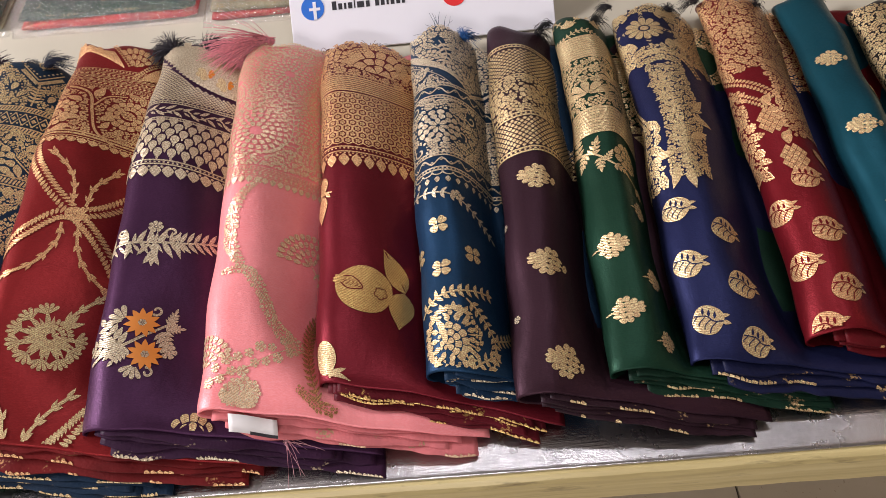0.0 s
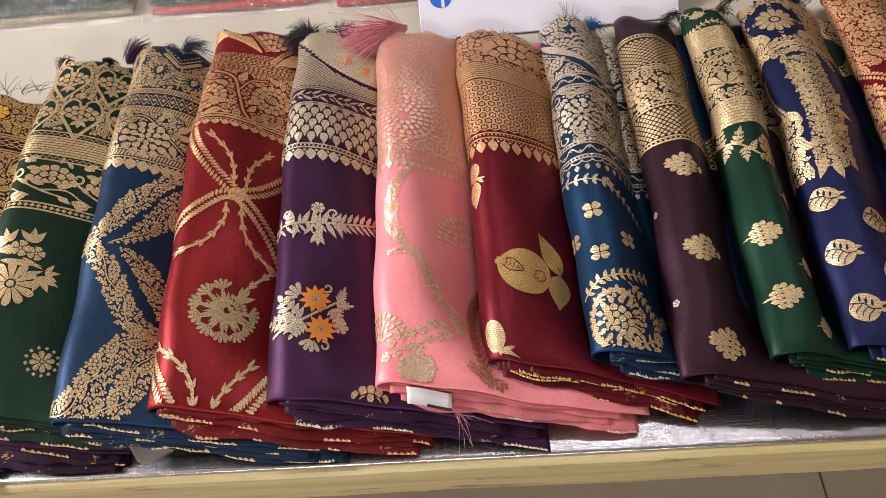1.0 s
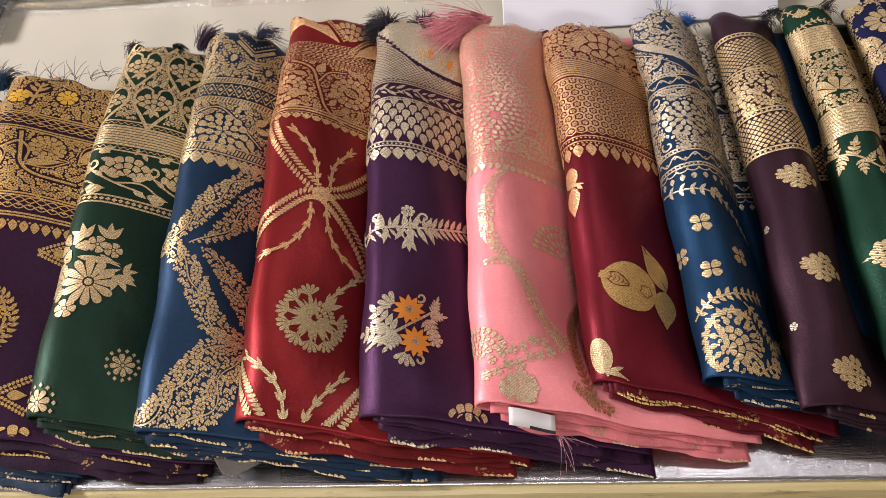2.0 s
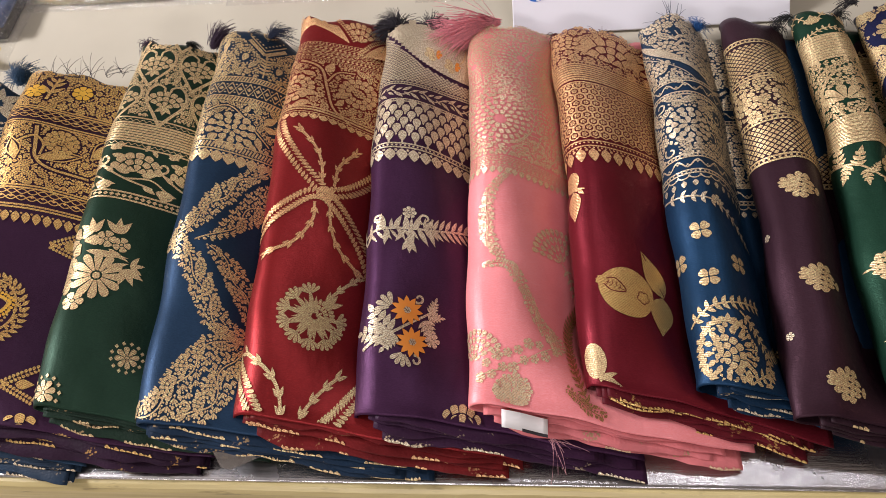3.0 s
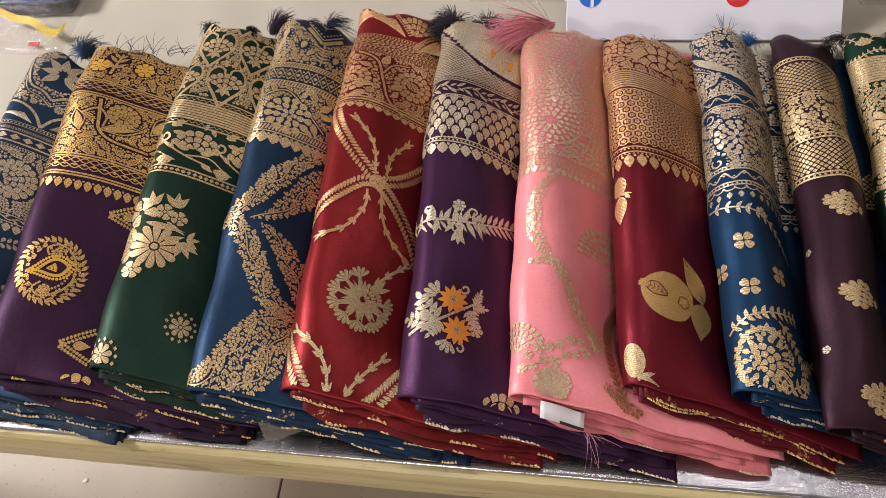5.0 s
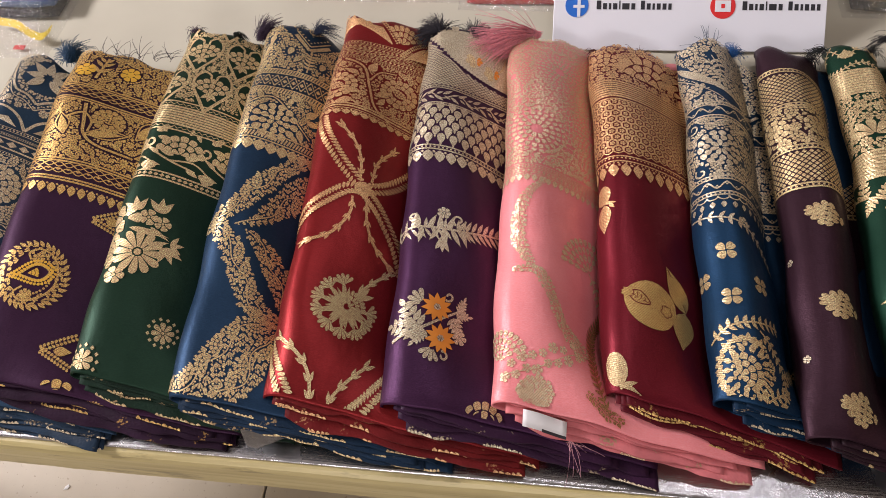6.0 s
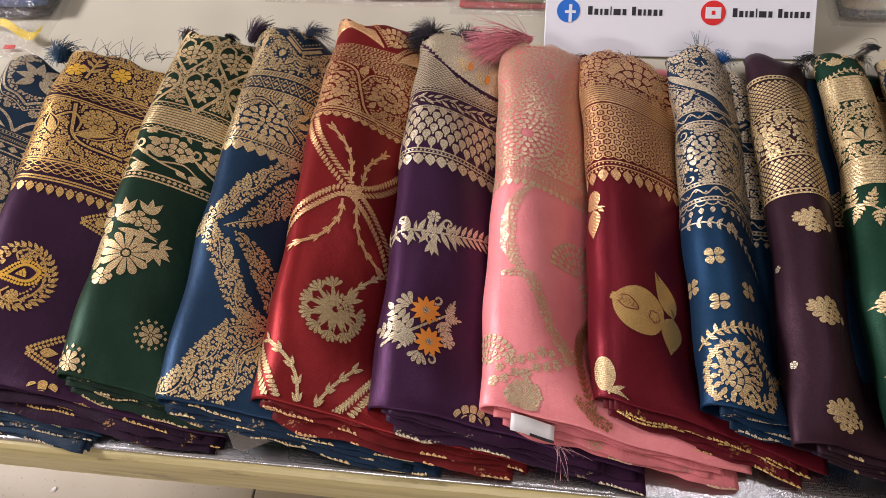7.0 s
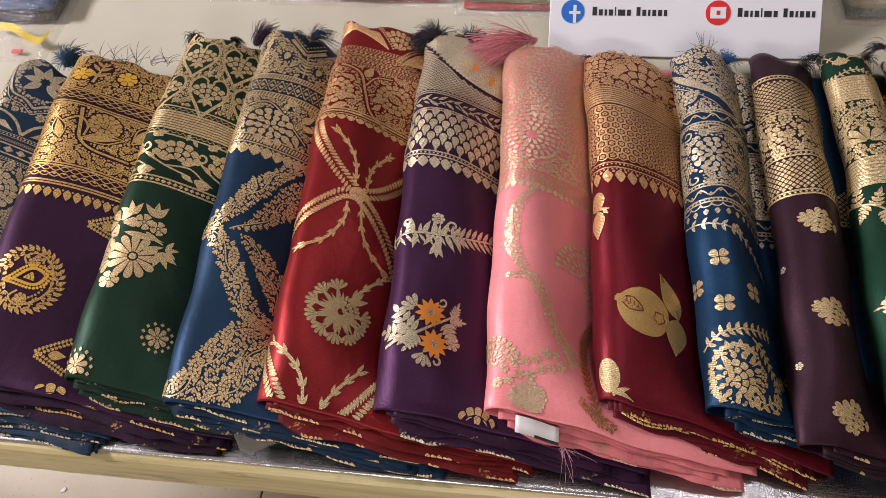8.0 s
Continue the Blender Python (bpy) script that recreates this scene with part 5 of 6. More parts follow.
    m.stem([q(-0.082, 0.093), q(-0.058, 0.108), q(-0.042, 0.122), q(-0.025, 0.138)], .0030)
    for bx, by, ang, ln in ((-0.060, 0.108, 2.25, .036), (-0.062, 0.104, 2.95, .034), (-0.054, 0.106, -2.25, .022), (-0.030, 0.130, .15, .018), (-0.028, 0.134, 1.3, .018), (-0.032, 0.126, -1.15, .026)):
        x, y = q(bx, by)
        for k in range(4):
            t = k / 4
            ox, oy = x + ln * .72 * t * math.cos(ang), y + ln * .72 * t * math.sin(ang)
            for g in (-1, 1):
                m.leaf(ox, oy, ang + g * .75, ln * (.40 - .18 * t), ln * .17, g * .2)
        m.ribbon([(x, y), (x + ln * .75 * math.cos(ang), y + ln * .75 * math.sin(ang))], .0020)
        m.leaf(x + ln * .68 * math.cos(ang), y + ln * .68 * math.sin(ang), ang, ln * .32, ln * .17)
    m.fan(*q(-0.060, 0.132), .016, 1.9, 3.3, 4, .2, .9), m.fan(*q(-0.046, 0.092), .014, -2.6, -1.2, 4, .2, .9)
    m.curl(*q(-0.042, 0.142), .005, 1.0, .0024), m.curl(*q(-0.038, 0.090), .005, -1.2, .0024, -1)
    m.flower(*q(-0.024, 0.108), .0075, 6, .2)
    sa.weave("flower_motif", m, GOLD_SILVER, "", .0008)
    for X, Y in ((-0.048, 0.132), (-0.040, 0.102)):
        o, h = Weave(), Weave()
        x, y = q(X, Y)
        for i in range(11):
            a = 2 * math.pi * i / 11
            o.leaf(x + .0022 * math.cos(a), y + .0022 * math.sin(a), a, .0125, .0058)
        h.flower(x, y, .0034, 6, .3)
        sa.weave("orange_flower", o, ORANGE, "orange silk flower", .0012)
        sa.weave("flower_heart", h, GOLD_SILVER, "", .0016)
    m = Weave()
    x, y = q(0.004, 0.026)
    m.palmette(x, y, .026, 1.5, 1.3)
    for g in (-1, 1):
        m.leaf(x, y, 1.57 + g * 1.5, .03, .010, g * .2)
    sa.weave("leaf_motif", m, GOLD)
    dk = silk_thread("black_violet_thread", (0.010, 0.006, 0.014))
    sa.tassel(-0.088, 0.530, 0.045, 2.3, 0.042, 420, dk, 0.9, 0.3, r=.00045)
    sa.tassel(-0.050, 0.527, 0.040, 1.3, 0.040, 420, dk, 0.9, 0.3, r=.00045)
    return sa


def saree_pink():
    sa = Saree("pink", "salmon-pink silk saree with trailing gold vines and dense gold end piece", (0.008, 0.046), (-0.003, 0.538), 0.096, 0.24, (0.93, 0.27, 0.28), GOLD_PEACH, ra=0.026, zt=0.077, rz=0.025, e=1.7, seed=19, amount=0.35, layers=4, rough=0.38)
    x0, x1 = border_span(sa)
    r, w = sa.rnd, Weave()
    q = lambda X, Y: (sa.S(X, Y), Y)
    # end piece: fine close line work round large medallions
    held = []
    for X, Y, rr in ((0.034, 0.352, .034), (0.096, 0.372, .028), (0.060, 0.465, .030), (0.006, 0.445, .022), (0.098, 0.500, .022)):
        fx, fy = q(X, Y)
        w.flower(fx, fy, rr, 26, .88, .66), w.flower(fx, fy, rr * .84, 22, .80, .68), w.flower(fx, fy, rr * .63, 16, .72, .7), w.flower(fx, fy, rr * .42, 10, .5, .72)
        held.append((fx, fy, rr))
    for pts in ([q(0.040, 0.318), q(0.066, 0.345), q(0.068, 0.385), q(0.045, 0.41)], [q(0.068, 0.34), q(0.09, 0.332), q(0.104, 0.345)], [q(0.012, 0.40), q(0.030, 0.418), q(0.060, 0.425), q(0.095, 0.42)], [q(0.02, 0.50), q(0.036, 0.512), q(0.07, 0.510)]):
        held += w.stem(pts, .0014, .006, .0045, .7, .4)
    w.fill(x0, x1, 0.304, 0.535, 0.0034, r, held)
    for y, h, k in ((0.2985, .0042, "dots"), (0.2920, .0052, "diamond")):
        w.row(x0, x1, y, h, k, r)
    w.teeth(x0, x1, 0.288, .0075, .0085)
    sa.weave("pallu_border", w, GOLD_PEACH, "dense peach-gold brocade end piece")
    for pts, wide in (([(0.044, 0.284), (0.031, 0.266), (0.024, 0.244), (0.024, 0.210), (0.038, 0.182)], (.006, .011, .015, .014, .009)), ([(0.024, 0.176), (0.046, 0.174), (0.060, 0.152), (0.070, 0.124), (0.085, 0.104)], (.006, .013, .012, .012, .020))):
        m = Weave()
        m.leafband([q(*c) for c in pts], 0, 0, .0048, r, wide)
        sa.weave("vine_motif", m, GOLD_PEACH)
    m = Weave()
    m.stem([q(0.016, 0.070), q(0.036, 0.076), q(0.050, 0.082), q(0.080, 0.099), q(0.104, 0.100)], .0011)
    for i in range(15):
        t = i / 14
        x, y = q(0.018 + .064 * t, 0.074 + .026 * t + (.0075 if i % 2 else -.0055) + .002 * math.sin(i * 5))
        m.flower(x, y, .0042 if i % 3 else .0052, 5, .2)
    sa.weave("sprig_motif", m, GOLD_PEACH)
    m = Weave()
    x, y = q(0.046, 0.058)
    for k in range(9):
        m.flower(x + .012 * math.cos(k * .7), y + .010 * math.sin(k * .7), .0056, 6, .2)
    m.flower(x, y, .0075, 8, .3), m.fan(x - .006, y - .012, .018, -.4, 3.5, 7, .3)
    sa.weave("flower_motif", m, GOLD_PEACH)
    for X, Y, rr, ang in ((0.012, 0.084, .030, 1.45), (0.094, 0.198, .037, 2.1)):
        m = Weave()
        x, y = q(X, Y)
        for outer, inner, n in ((1.0, .78, 11), (.76, .56, 9), (.54, .32, 6), (.3, .05, 4)):
            for i in range(n):
                a = ang - 1.0 + 2.0 * i / (n - 1)
                m.leaf(x + inner * rr * math.cos(a), y + inner * rr * math.sin(a), a, (outer - inner) * rr, 2.0 / (n - 1) * rr * (outer + inner) * .42, blunt=True)
        if ang > 2:
            m.vine([(x, y), (x + .010, y - .014), (x + .018, y - .030)], .0012, .007, .007)
        sa.weave("flower_motif", m, GOLD_PEACH)
    m = Weave()
    m.vine([q(0.110, 0.046), q(0.099, 0.078), q(0.095, 0.105), q(0.098, 0.130), q(0.108, 0.152)], .0016, .0095, .0046, .6, .38)
    m.leafband([q(0.092, 0.062), q(0.104, 0.050), q(0.118, 0.044)], .008, .012, .0048, r)
    sa.weave("fern_motif", m, GOLD_PEACH_DIM, "gold fern, coloured darker for the shaded slope")
    pk = silk_thread("pink_thread", (1.0, 0.40, 0.46))
    sa.tassel(0.030, 0.532, 0.047, 3.42, 0.088, 520, pk, 0.26, 0.16, 0.022, r=.00042)
    lt = silk_thread("mauve_thread", (0.95, 0.50, 0.55))
    sa.tassel(0.078, 0.030, 0.034, -0.75, 0.036, 14, lt, 1.1, -0.3, 0.016, "thread_fringe", .00028)
    return sa


def saree_maroon():
    sa = Saree("maroon", "maroon silk saree with honeycomb gold border and large leaf motif", (0.107, 0.068), (0.093, 0.527), 0.098, 0.205, (0.145, 0.011, 0.019), GOLD_WARM, zt=0.070, rz=0.023, e=1.6, seed=23, amount=0.75, layers=6, rough=0.36, skew=0.036)
    x0, x1 = border_span(sa)
    r, w = sa.rnd, Weave()
    q = lambda X, Y: (sa.S(X, Y), Y)
    held = []
    for X, Y, rr in ((0.160, 0.482, .024), (0.112, 0.487, .014), (0.205, 0.475, .018)):
        x, y = q(X, Y)
        w.palmette(x, y - rr * .9, rr * 1.9, 1.5, 1.2)
        held.append((x, y, rr))
    w.fill(x0, x1, 0.450, 0.525, 0.0066, r, held)
    for y in [0.4155 + k * .0040 for k in range(8)]:
        w.line(x0, x1, y, .0030)
    for y in (0.449, .4105, 0.3235, 0.3165):
        w.line(x0, x1, y, .0018)
        for i in range(int((x1 - x0) / .0042)):
            w.dot(x0 + i * .0042, y - .0026, .0012, 5)
    px = .0105
    for j in range(9):
        for i in range(int((x1 - x0) / px) + 1):
            x, y = x0 + (i + .5 * (j % 2)) * px, 0.3325 + j * px * .86
            ring = [(x + .0054 * math.cos(math.pi / 6 + k * math.pi / 3), y + .0054 * math.sin(math.pi / 6 + k * math.pi / 3)) for k in range(7)]
            w.ribbon(ring, .0015), w.flower(x, y, .0029, 5, .25, 1.0)
    w.teeth(x0, x1, 0.3130, 0.0128, 0.0170, .74)
    sa.weave("pallu_border", w, GOLD_COPPER, "copper-gold honeycomb border with drop-shaped edge")
    # a fruit with a carved tip and flower, two leaves behind it
    (tx, ty), (bx, by) = q(0.125, 0.163), q(0.172, 0.143)
    ang = math.atan2(by - ty, bx - tx)
    ln = math.hypot(bx - tx, by - ty)
    m = Weave()
    fruit = []
    for t in np.linspace(0, 2 * math.pi, 30)[:-1]:
        u, v = .5 * ln * (1 - math.cos(t)) * (1.0 if math.cos(t) < .6 else 1.0), .0245 * math.sin(t) * (1 - .22 * math.cos(t) ** 3)
        fruit.append((tx + u * math.cos(ang) - v * math.sin(ang), ty + u * math.sin(ang) + v * math.cos(ang)))
    m.poly(fruit)
    for k in (-.5, 0, .5):
        m.leaf(tx + .004 * math.cos(ang), ty + .004 * math.sin(ang), ang + math.pi + k, .0075, .0050)
    sa.weave("fruit_motif", m, GOLD_WARM)
    for a0, a1, wd in (((0.184, 0.156), (0.166, 0.200), .0225), ((0.183, 0.156), (0.179, 0.116), .0260)):
        m = Weave()
        (xa, ya), (xb, yb) = q(*a0), q(*a1)
        m.leaf(xa, ya, math.atan2(yb - ya, xb - xa), math.hypot(xb - xa, yb - ya), wd)
        sa.weave("leaf_motif", m, GOLD_WARM)
    d = Weave()
    at = lambda u, v: (tx + u * math.cos(ang) - v * math.sin(ang), ty + u * math.sin(ang) + v * math.cos(ang))
    d.ribbon(spline([at(.005, .004), at(.014, .0065), at(.026, -.001), at(.014, -.0065), at(.005, -.003)], 6), .0010)
    d.ribbon([at(.006, 0), at(.025, -.001)], .0007)
    for k in range(4):
        for g in (-1, 1):
            d.ribbon([at(.0085 + k * .004, 0), at(.0065 + k * .004, g * (.0045 - .0006 * k))], .0006)
    for k in range(5):
        a0 = 2 * math.pi * k / 5
        d.ribbon([at(ln - .011 + .0034 * math.cos(a0) + .0030 * math.cos(a0 + t), .002 + .0034 * math.sin(a0) + .0030 * math.sin(a0 + t)) for t in np.linspace(-1.5, 1.5, 6)], .0008)
    (xa, ya), (xb, yb) = q(0.184, 0.158), q(0.167, 0.197)
    d.ribbon([(xa, ya), (xb, yb)], .0010)
    sa.weave("leaf_vein_pattern", d, sa.silk, "", .0011)
    m = Weave()
    x, y = q(0.104, 0.276)
    m.poly([(x + .0098 * math.cos(t), y + .012 * math.sin(t)) for t in np.linspace(0, 6.28, 17)[:-1]])
    m.leaf(x, y - .010, -.15, .016, .0042), m.leaf(x + .003, y - .012, .9, .008, .0036), m.leaf(x + .002, y - .012, -1.5, .034, .0165), m.leaf(x + .008, y - .012, -.8, .009, .004)
    sa.weave("bud_motif", m, GOLD_COPPER)
    m = Weave()
    x, y = q(0.117, 0.082)
    m.poly([(x - .002 + .011 * math.cos(t), y + .004 + .0155 * math.sin(t)) for t in np.linspace(0, 6.28, 17)[:-1]])
    m.leaf(x, y - .012, -.3, .02, .008), m.leaf(x, y - .012, .3, .017, .005), m.leaf(x, y - .012, -1.0, .014, .006)
    sa.weave("bud_motif", m, GOLD)
    dk = silk_thread("rust_thread", (0.12, 0.014, 0.014))
    sa.tassel(0.150, 0.512, 0.032, 1.6, 0.030, 110, dk, 0.7, 0.35)
    sa.tassel(0.100, 0.515, 0.035, 1.7, 0.016, 50, dk, 0.7, 0.5)
    return sa


def saree_azure():
    sa = Saree("azure", "azure-blue silk saree with silver-gold floral border and round medallion", (0.198, 0.068), (0.197, 0.534), 0.080, 0.212, (0.009, 0.037, 0.084), GOLD_SILVER, ra=0.030, zt=0.072, rz=0.027, e=1.9, valley=-0.002, seed=29, amount=0.7, layers=6)
    x0, x1 = border_span(sa)
    r, w = sa.rnd, Weave()
    q = lambda X, Y: (sa.S(X, Y), Y)
    held = []
    # slanting blade with a thin companion, leaves above and below it
    a, b = q(0.190, 0.492), q(0.250, 0.408)
    w.leaf(*a, math.atan2(b[1] - a[1], b[0] - a[0]), math.hypot(b[0] - a[0], b[1] - a[1]) + .004, .0115, .1)
    held += w.keep([a, ((a[0] + b[0]) / 2, (a[1] + b[1]) / 2 + .003), b], .0075)
    held += w.stem([(a[0] - .01, a[1] - .012), ((a[0] + b[0]) / 2 - .006, (a[1] + b[1]) / 2 - .008), (b[0] - .008, b[1] - .003)], .0016)
    held += w.stem([q(0.258, 0.404), q(0.272, 0.424), q(0.285, 0.436)], .0048)
    for X, Y, ang, rr in ((0.222, 0.470, 1.1, .013), (0.248, 0.440, .7, .015), (0.262, 0.480, 1.9, .013), (0.206, 0.512, 1.0, .011), (0.206, 0.434, 2.2, .012)):
        x, y = q(X, Y)
        w.palmette(x - .8 * rr * math.cos(ang), y - .8 * rr * math.sin(ang), 1.75 * rr, ang, .95)
        held.append((x, y, rr))
    held += w.stem([q(0.232, 0.500), q(0.240, 0.475), q(0.236, 0.455)], .0016, .011, .008)
    w.fill(x0, x1, 0.410, 0.53, 0.0054, r, held)
    for y0 in (0.398, 0.290):
        for k in (-.0125, -.0085, .0085, .0125):
            w.line(x0, x1, y0 + k, .0018)
        for g in (-1, 1):
            for i in range(int((x1 - x0) / .0042)):
                w.dot(x0 + i * .0042, y0 + g * .0105, .0011, 5)
        w.ribbon([(x, y0 + .0042 * math.sin((x - x0) * 330)) for x in np.arange(x0, x1, .0018)], .0016)
        for i in range(int((x1 - x0) / .0095)):
            for k in range(4):
                w.dot(x0 + .0048 + i * .0095 + .0016 * math.cos(k * 1.57), y0 - (.0026 if i % 2 else -.0026) + .0016 * math.sin(k * 1.57), .0011, 5)
    fx, fy = q(0.226, 0.342)
    for n, ro, ri in ((14, .0245, .0170), (11, .0178, .0105), (7, .0112, .002)):
        for i in range(n):
            t = 2 * math.pi * i / n + n
            w.leaf(fx + ri * math.cos(t), fy + ri * math.sin(t), t, ro - ri, math.pi * (ro + ri) / n * .88, blunt=True)
    held = [(fx, fy, .025)]
    for X, Y, t in ((0.200, 0.368, 1.0), (0.252, 0.330, 2.2), (0.202, 0.316, -.8), (0.256, 0.365, .5)):
        x, y = q(X, Y)
        w.curl(x, y, .007, t, .0024)
        held.append((x + .007 * math.cos(t), y + .007 * math.sin(t), .0085))
    w.fill(x0, x1, 0.304, 0.384, 0.0050, r, held)
    for i in range(int((x1 - x0) / .0105)):
        x = x0 + i * .0105
        w.ribbon([(x + .00525 * (1 - math.cos(t)), .2755 - .0042 * math.sin(t)) for t in np.linspace(0, math.pi, 7)], .0015)
        w.leaf(x + .0052, .2690, -math.pi / 2, .0078, .0056)
    w.stem([q(0.198, 0.256), q(0.220, 0.250), q(0.242, 0.243), q(0.256, 0.232), q(0.268, 0.216)], .0018, .0085, .0078)
    w.flower(*q(0.240, 0.247), .006, 5)
    sa.weave("pallu_border", w, GOLD_SILVER, "silver-gold floral border")
    for X, Y in ((0.219, 0.213), (0.218, 0.163), (0.247, 0.180), (0.199, 0.185)):
        m = Weave()
        x, y = q(X, Y)
        for k in range(4):
            t = .78 + k * math.pi / 2
            for g in (-.22, .22):
                m.leaf(x + .0012 * math.cos(t), y + .0012 * math.sin(t), t + g, .0090, .0058, blunt=True)
        sa.weave("flower_motif", m, GOLD)
    # round flower head of leafy rings, set in a bent branch
    m = Weave()
    cx, cy = q(0.223, 0.092)
    m.palmette(cx - .006, cy - .006, .020, .5, 1.25)
    for k in range(13):
        t = 2 * math.pi * k / 13 + .3
        m.leaf(cx + .0135 * math.cos(t), cy + .0140 * math.sin(t), t, .0085, .0052)
    for k in range(11):
        t = 1.0 + k * .43
        x, y = cx + .0265 * math.cos(t) * .92, cy + .0275 * math.sin(t)
        for g in (-.9, 0, .9):
            m.leaf(x - .003 * math.cos(t), y - .003 * math.sin(t), t + g, .0085, .0044, g * .1)
    for k in range(9):
        t = -1.0 + k * .27
        m.leaf(cx + .0135 * math.cos(t), cy + .0135 * math.sin(t), t, .0125, .0020)
    m.nest(lambda u, v: .0215 < math.hypot(u - cx, v - cy) < .0275 or (math.hypot(u - cx, v - cy) < .0135 and u < cx - .006), (cx - .028, cx + .028, cy - .028, cy + .028), [.0026, .0019, .0014], r, lambda u, v: math.atan2(v - cy, u - cx) + .6)
    sa.weave("medallion_motif", m, GOLD)
    for pts in ([q(0.200, 0.118), q(0.214, 0.132), q(0.236, 0.136), q(0.256, 0.140)], [q(0.238, 0.128), q(0.250, 0.112), q(0.258, 0.092), q(0.256, 0.068)], [q(0.256, 0.092), q(0.268, 0.100), q(0.278, 0.112)], [q(0.234, 0.060), q(0.246, 0.070), q(0.258, 0.078)]):
        m = Weave()
        m.stem(pts, .0020, .0085, .0066, .85, .5)
        sa.weave("branch_motif", m, GOLD)
    sa.tassel(0.262, 0.520, 0.034, 1.3, 0.028, 160, silk_thread("blue_thread", (0.01, 0.12, 0.38)), 0.7, 0.4)
    sa.tassel(0.235, 0.530, 0.036, 1.6, 0.03, 16, silk_thread("grey_blue_thread", (0.10, 0.14, 0.2)), 0.8, 0.4, 0.004, "thread_fringe")
    return sa


def lotus_bud(w, x, y, r, ang):
    """A small lotus of overlapping scales on a short stalk, lying on its side."""
    w.cone(x, y, r, ang)
    ox, oy = x - 1.0 * r * math.cos(ang), y - 1.0 * r * math.sin(ang)
    for k in (-.75, 0, .75):
        w.leaf(ox, oy, ang + math.pi + k, r * .36, r * .26, 0, True)


def saree_aubergine():
    sa = Saree("aubergine", "brown-plum silk saree with gold bands and lotus motifs, rolled fold", (0.274, 0.043), (0.290, 0.533), 0.083, 0.213, (0.035, 0.014, 0.022), GOLD, ra=0.033, zt=0.068, rz=0.027, e=2.0, valley=-0.005, seed=31, amount=0.22, layers=4)
    x0, x1 = border_span(sa)
    r, w = sa.rnd, Weave()
    q = lambda X, Y: (sa.S(X, Y), Y)
    for y0, y1 in ((0.297, 0.352), (0.412, 0.482)):
        w.diamonds(x0, x1, y0 + .009, y1 - .009, .0066, .0066, .74)
        for y in (y0, y0 + .005, y1 - .005, y1):
            w.line(x0, x1, y, .0022)
        for i in range(int((x1 - x0) / .005)):
            w.dot(x0 + i * .005, y0 + .0025, .0014, 5), w.dot(x0 + i * .005, y1 - .0025, .0014, 5)
    fl = [(*q(0.290, 0.380), .016), (*q(0.330, 0.383), .015), (*q(0.356, 0.383), .014)]
    for cx, cy, rr in fl:
        w.rosette(cx, cy, rr, 9)
    w.fill(x0, x1, 0.355, 0.409, 0.0070, r, fl)
    sa.weave("pallu_border", w, GOLD, "gold band border with floral middle row")
    for X, Y in ((0.314, 0.264), (0.315, 0.164), (0.319, 0.068)):
        m = Weave()
        lotus_bud(m, *q(X, Y), .0165, 2.85)
        sa.weave("lotus_motif", m, GOLD)
    for X, Y in ((0.281, 0.214), (0.283, 0.112)):
        m = Weave()
        m.flower(*q(X, Y), .0038, 5)
        sa.weave("flower_motif", m, GOLD_SILVER)
    dk = silk_thread("dark_thread", (0.012, 0.008, 0.012))
    sa.tassel(0.352, 0.52, 0.03, 0.9, 0.022, 50, dk, 0.8)
    return sa


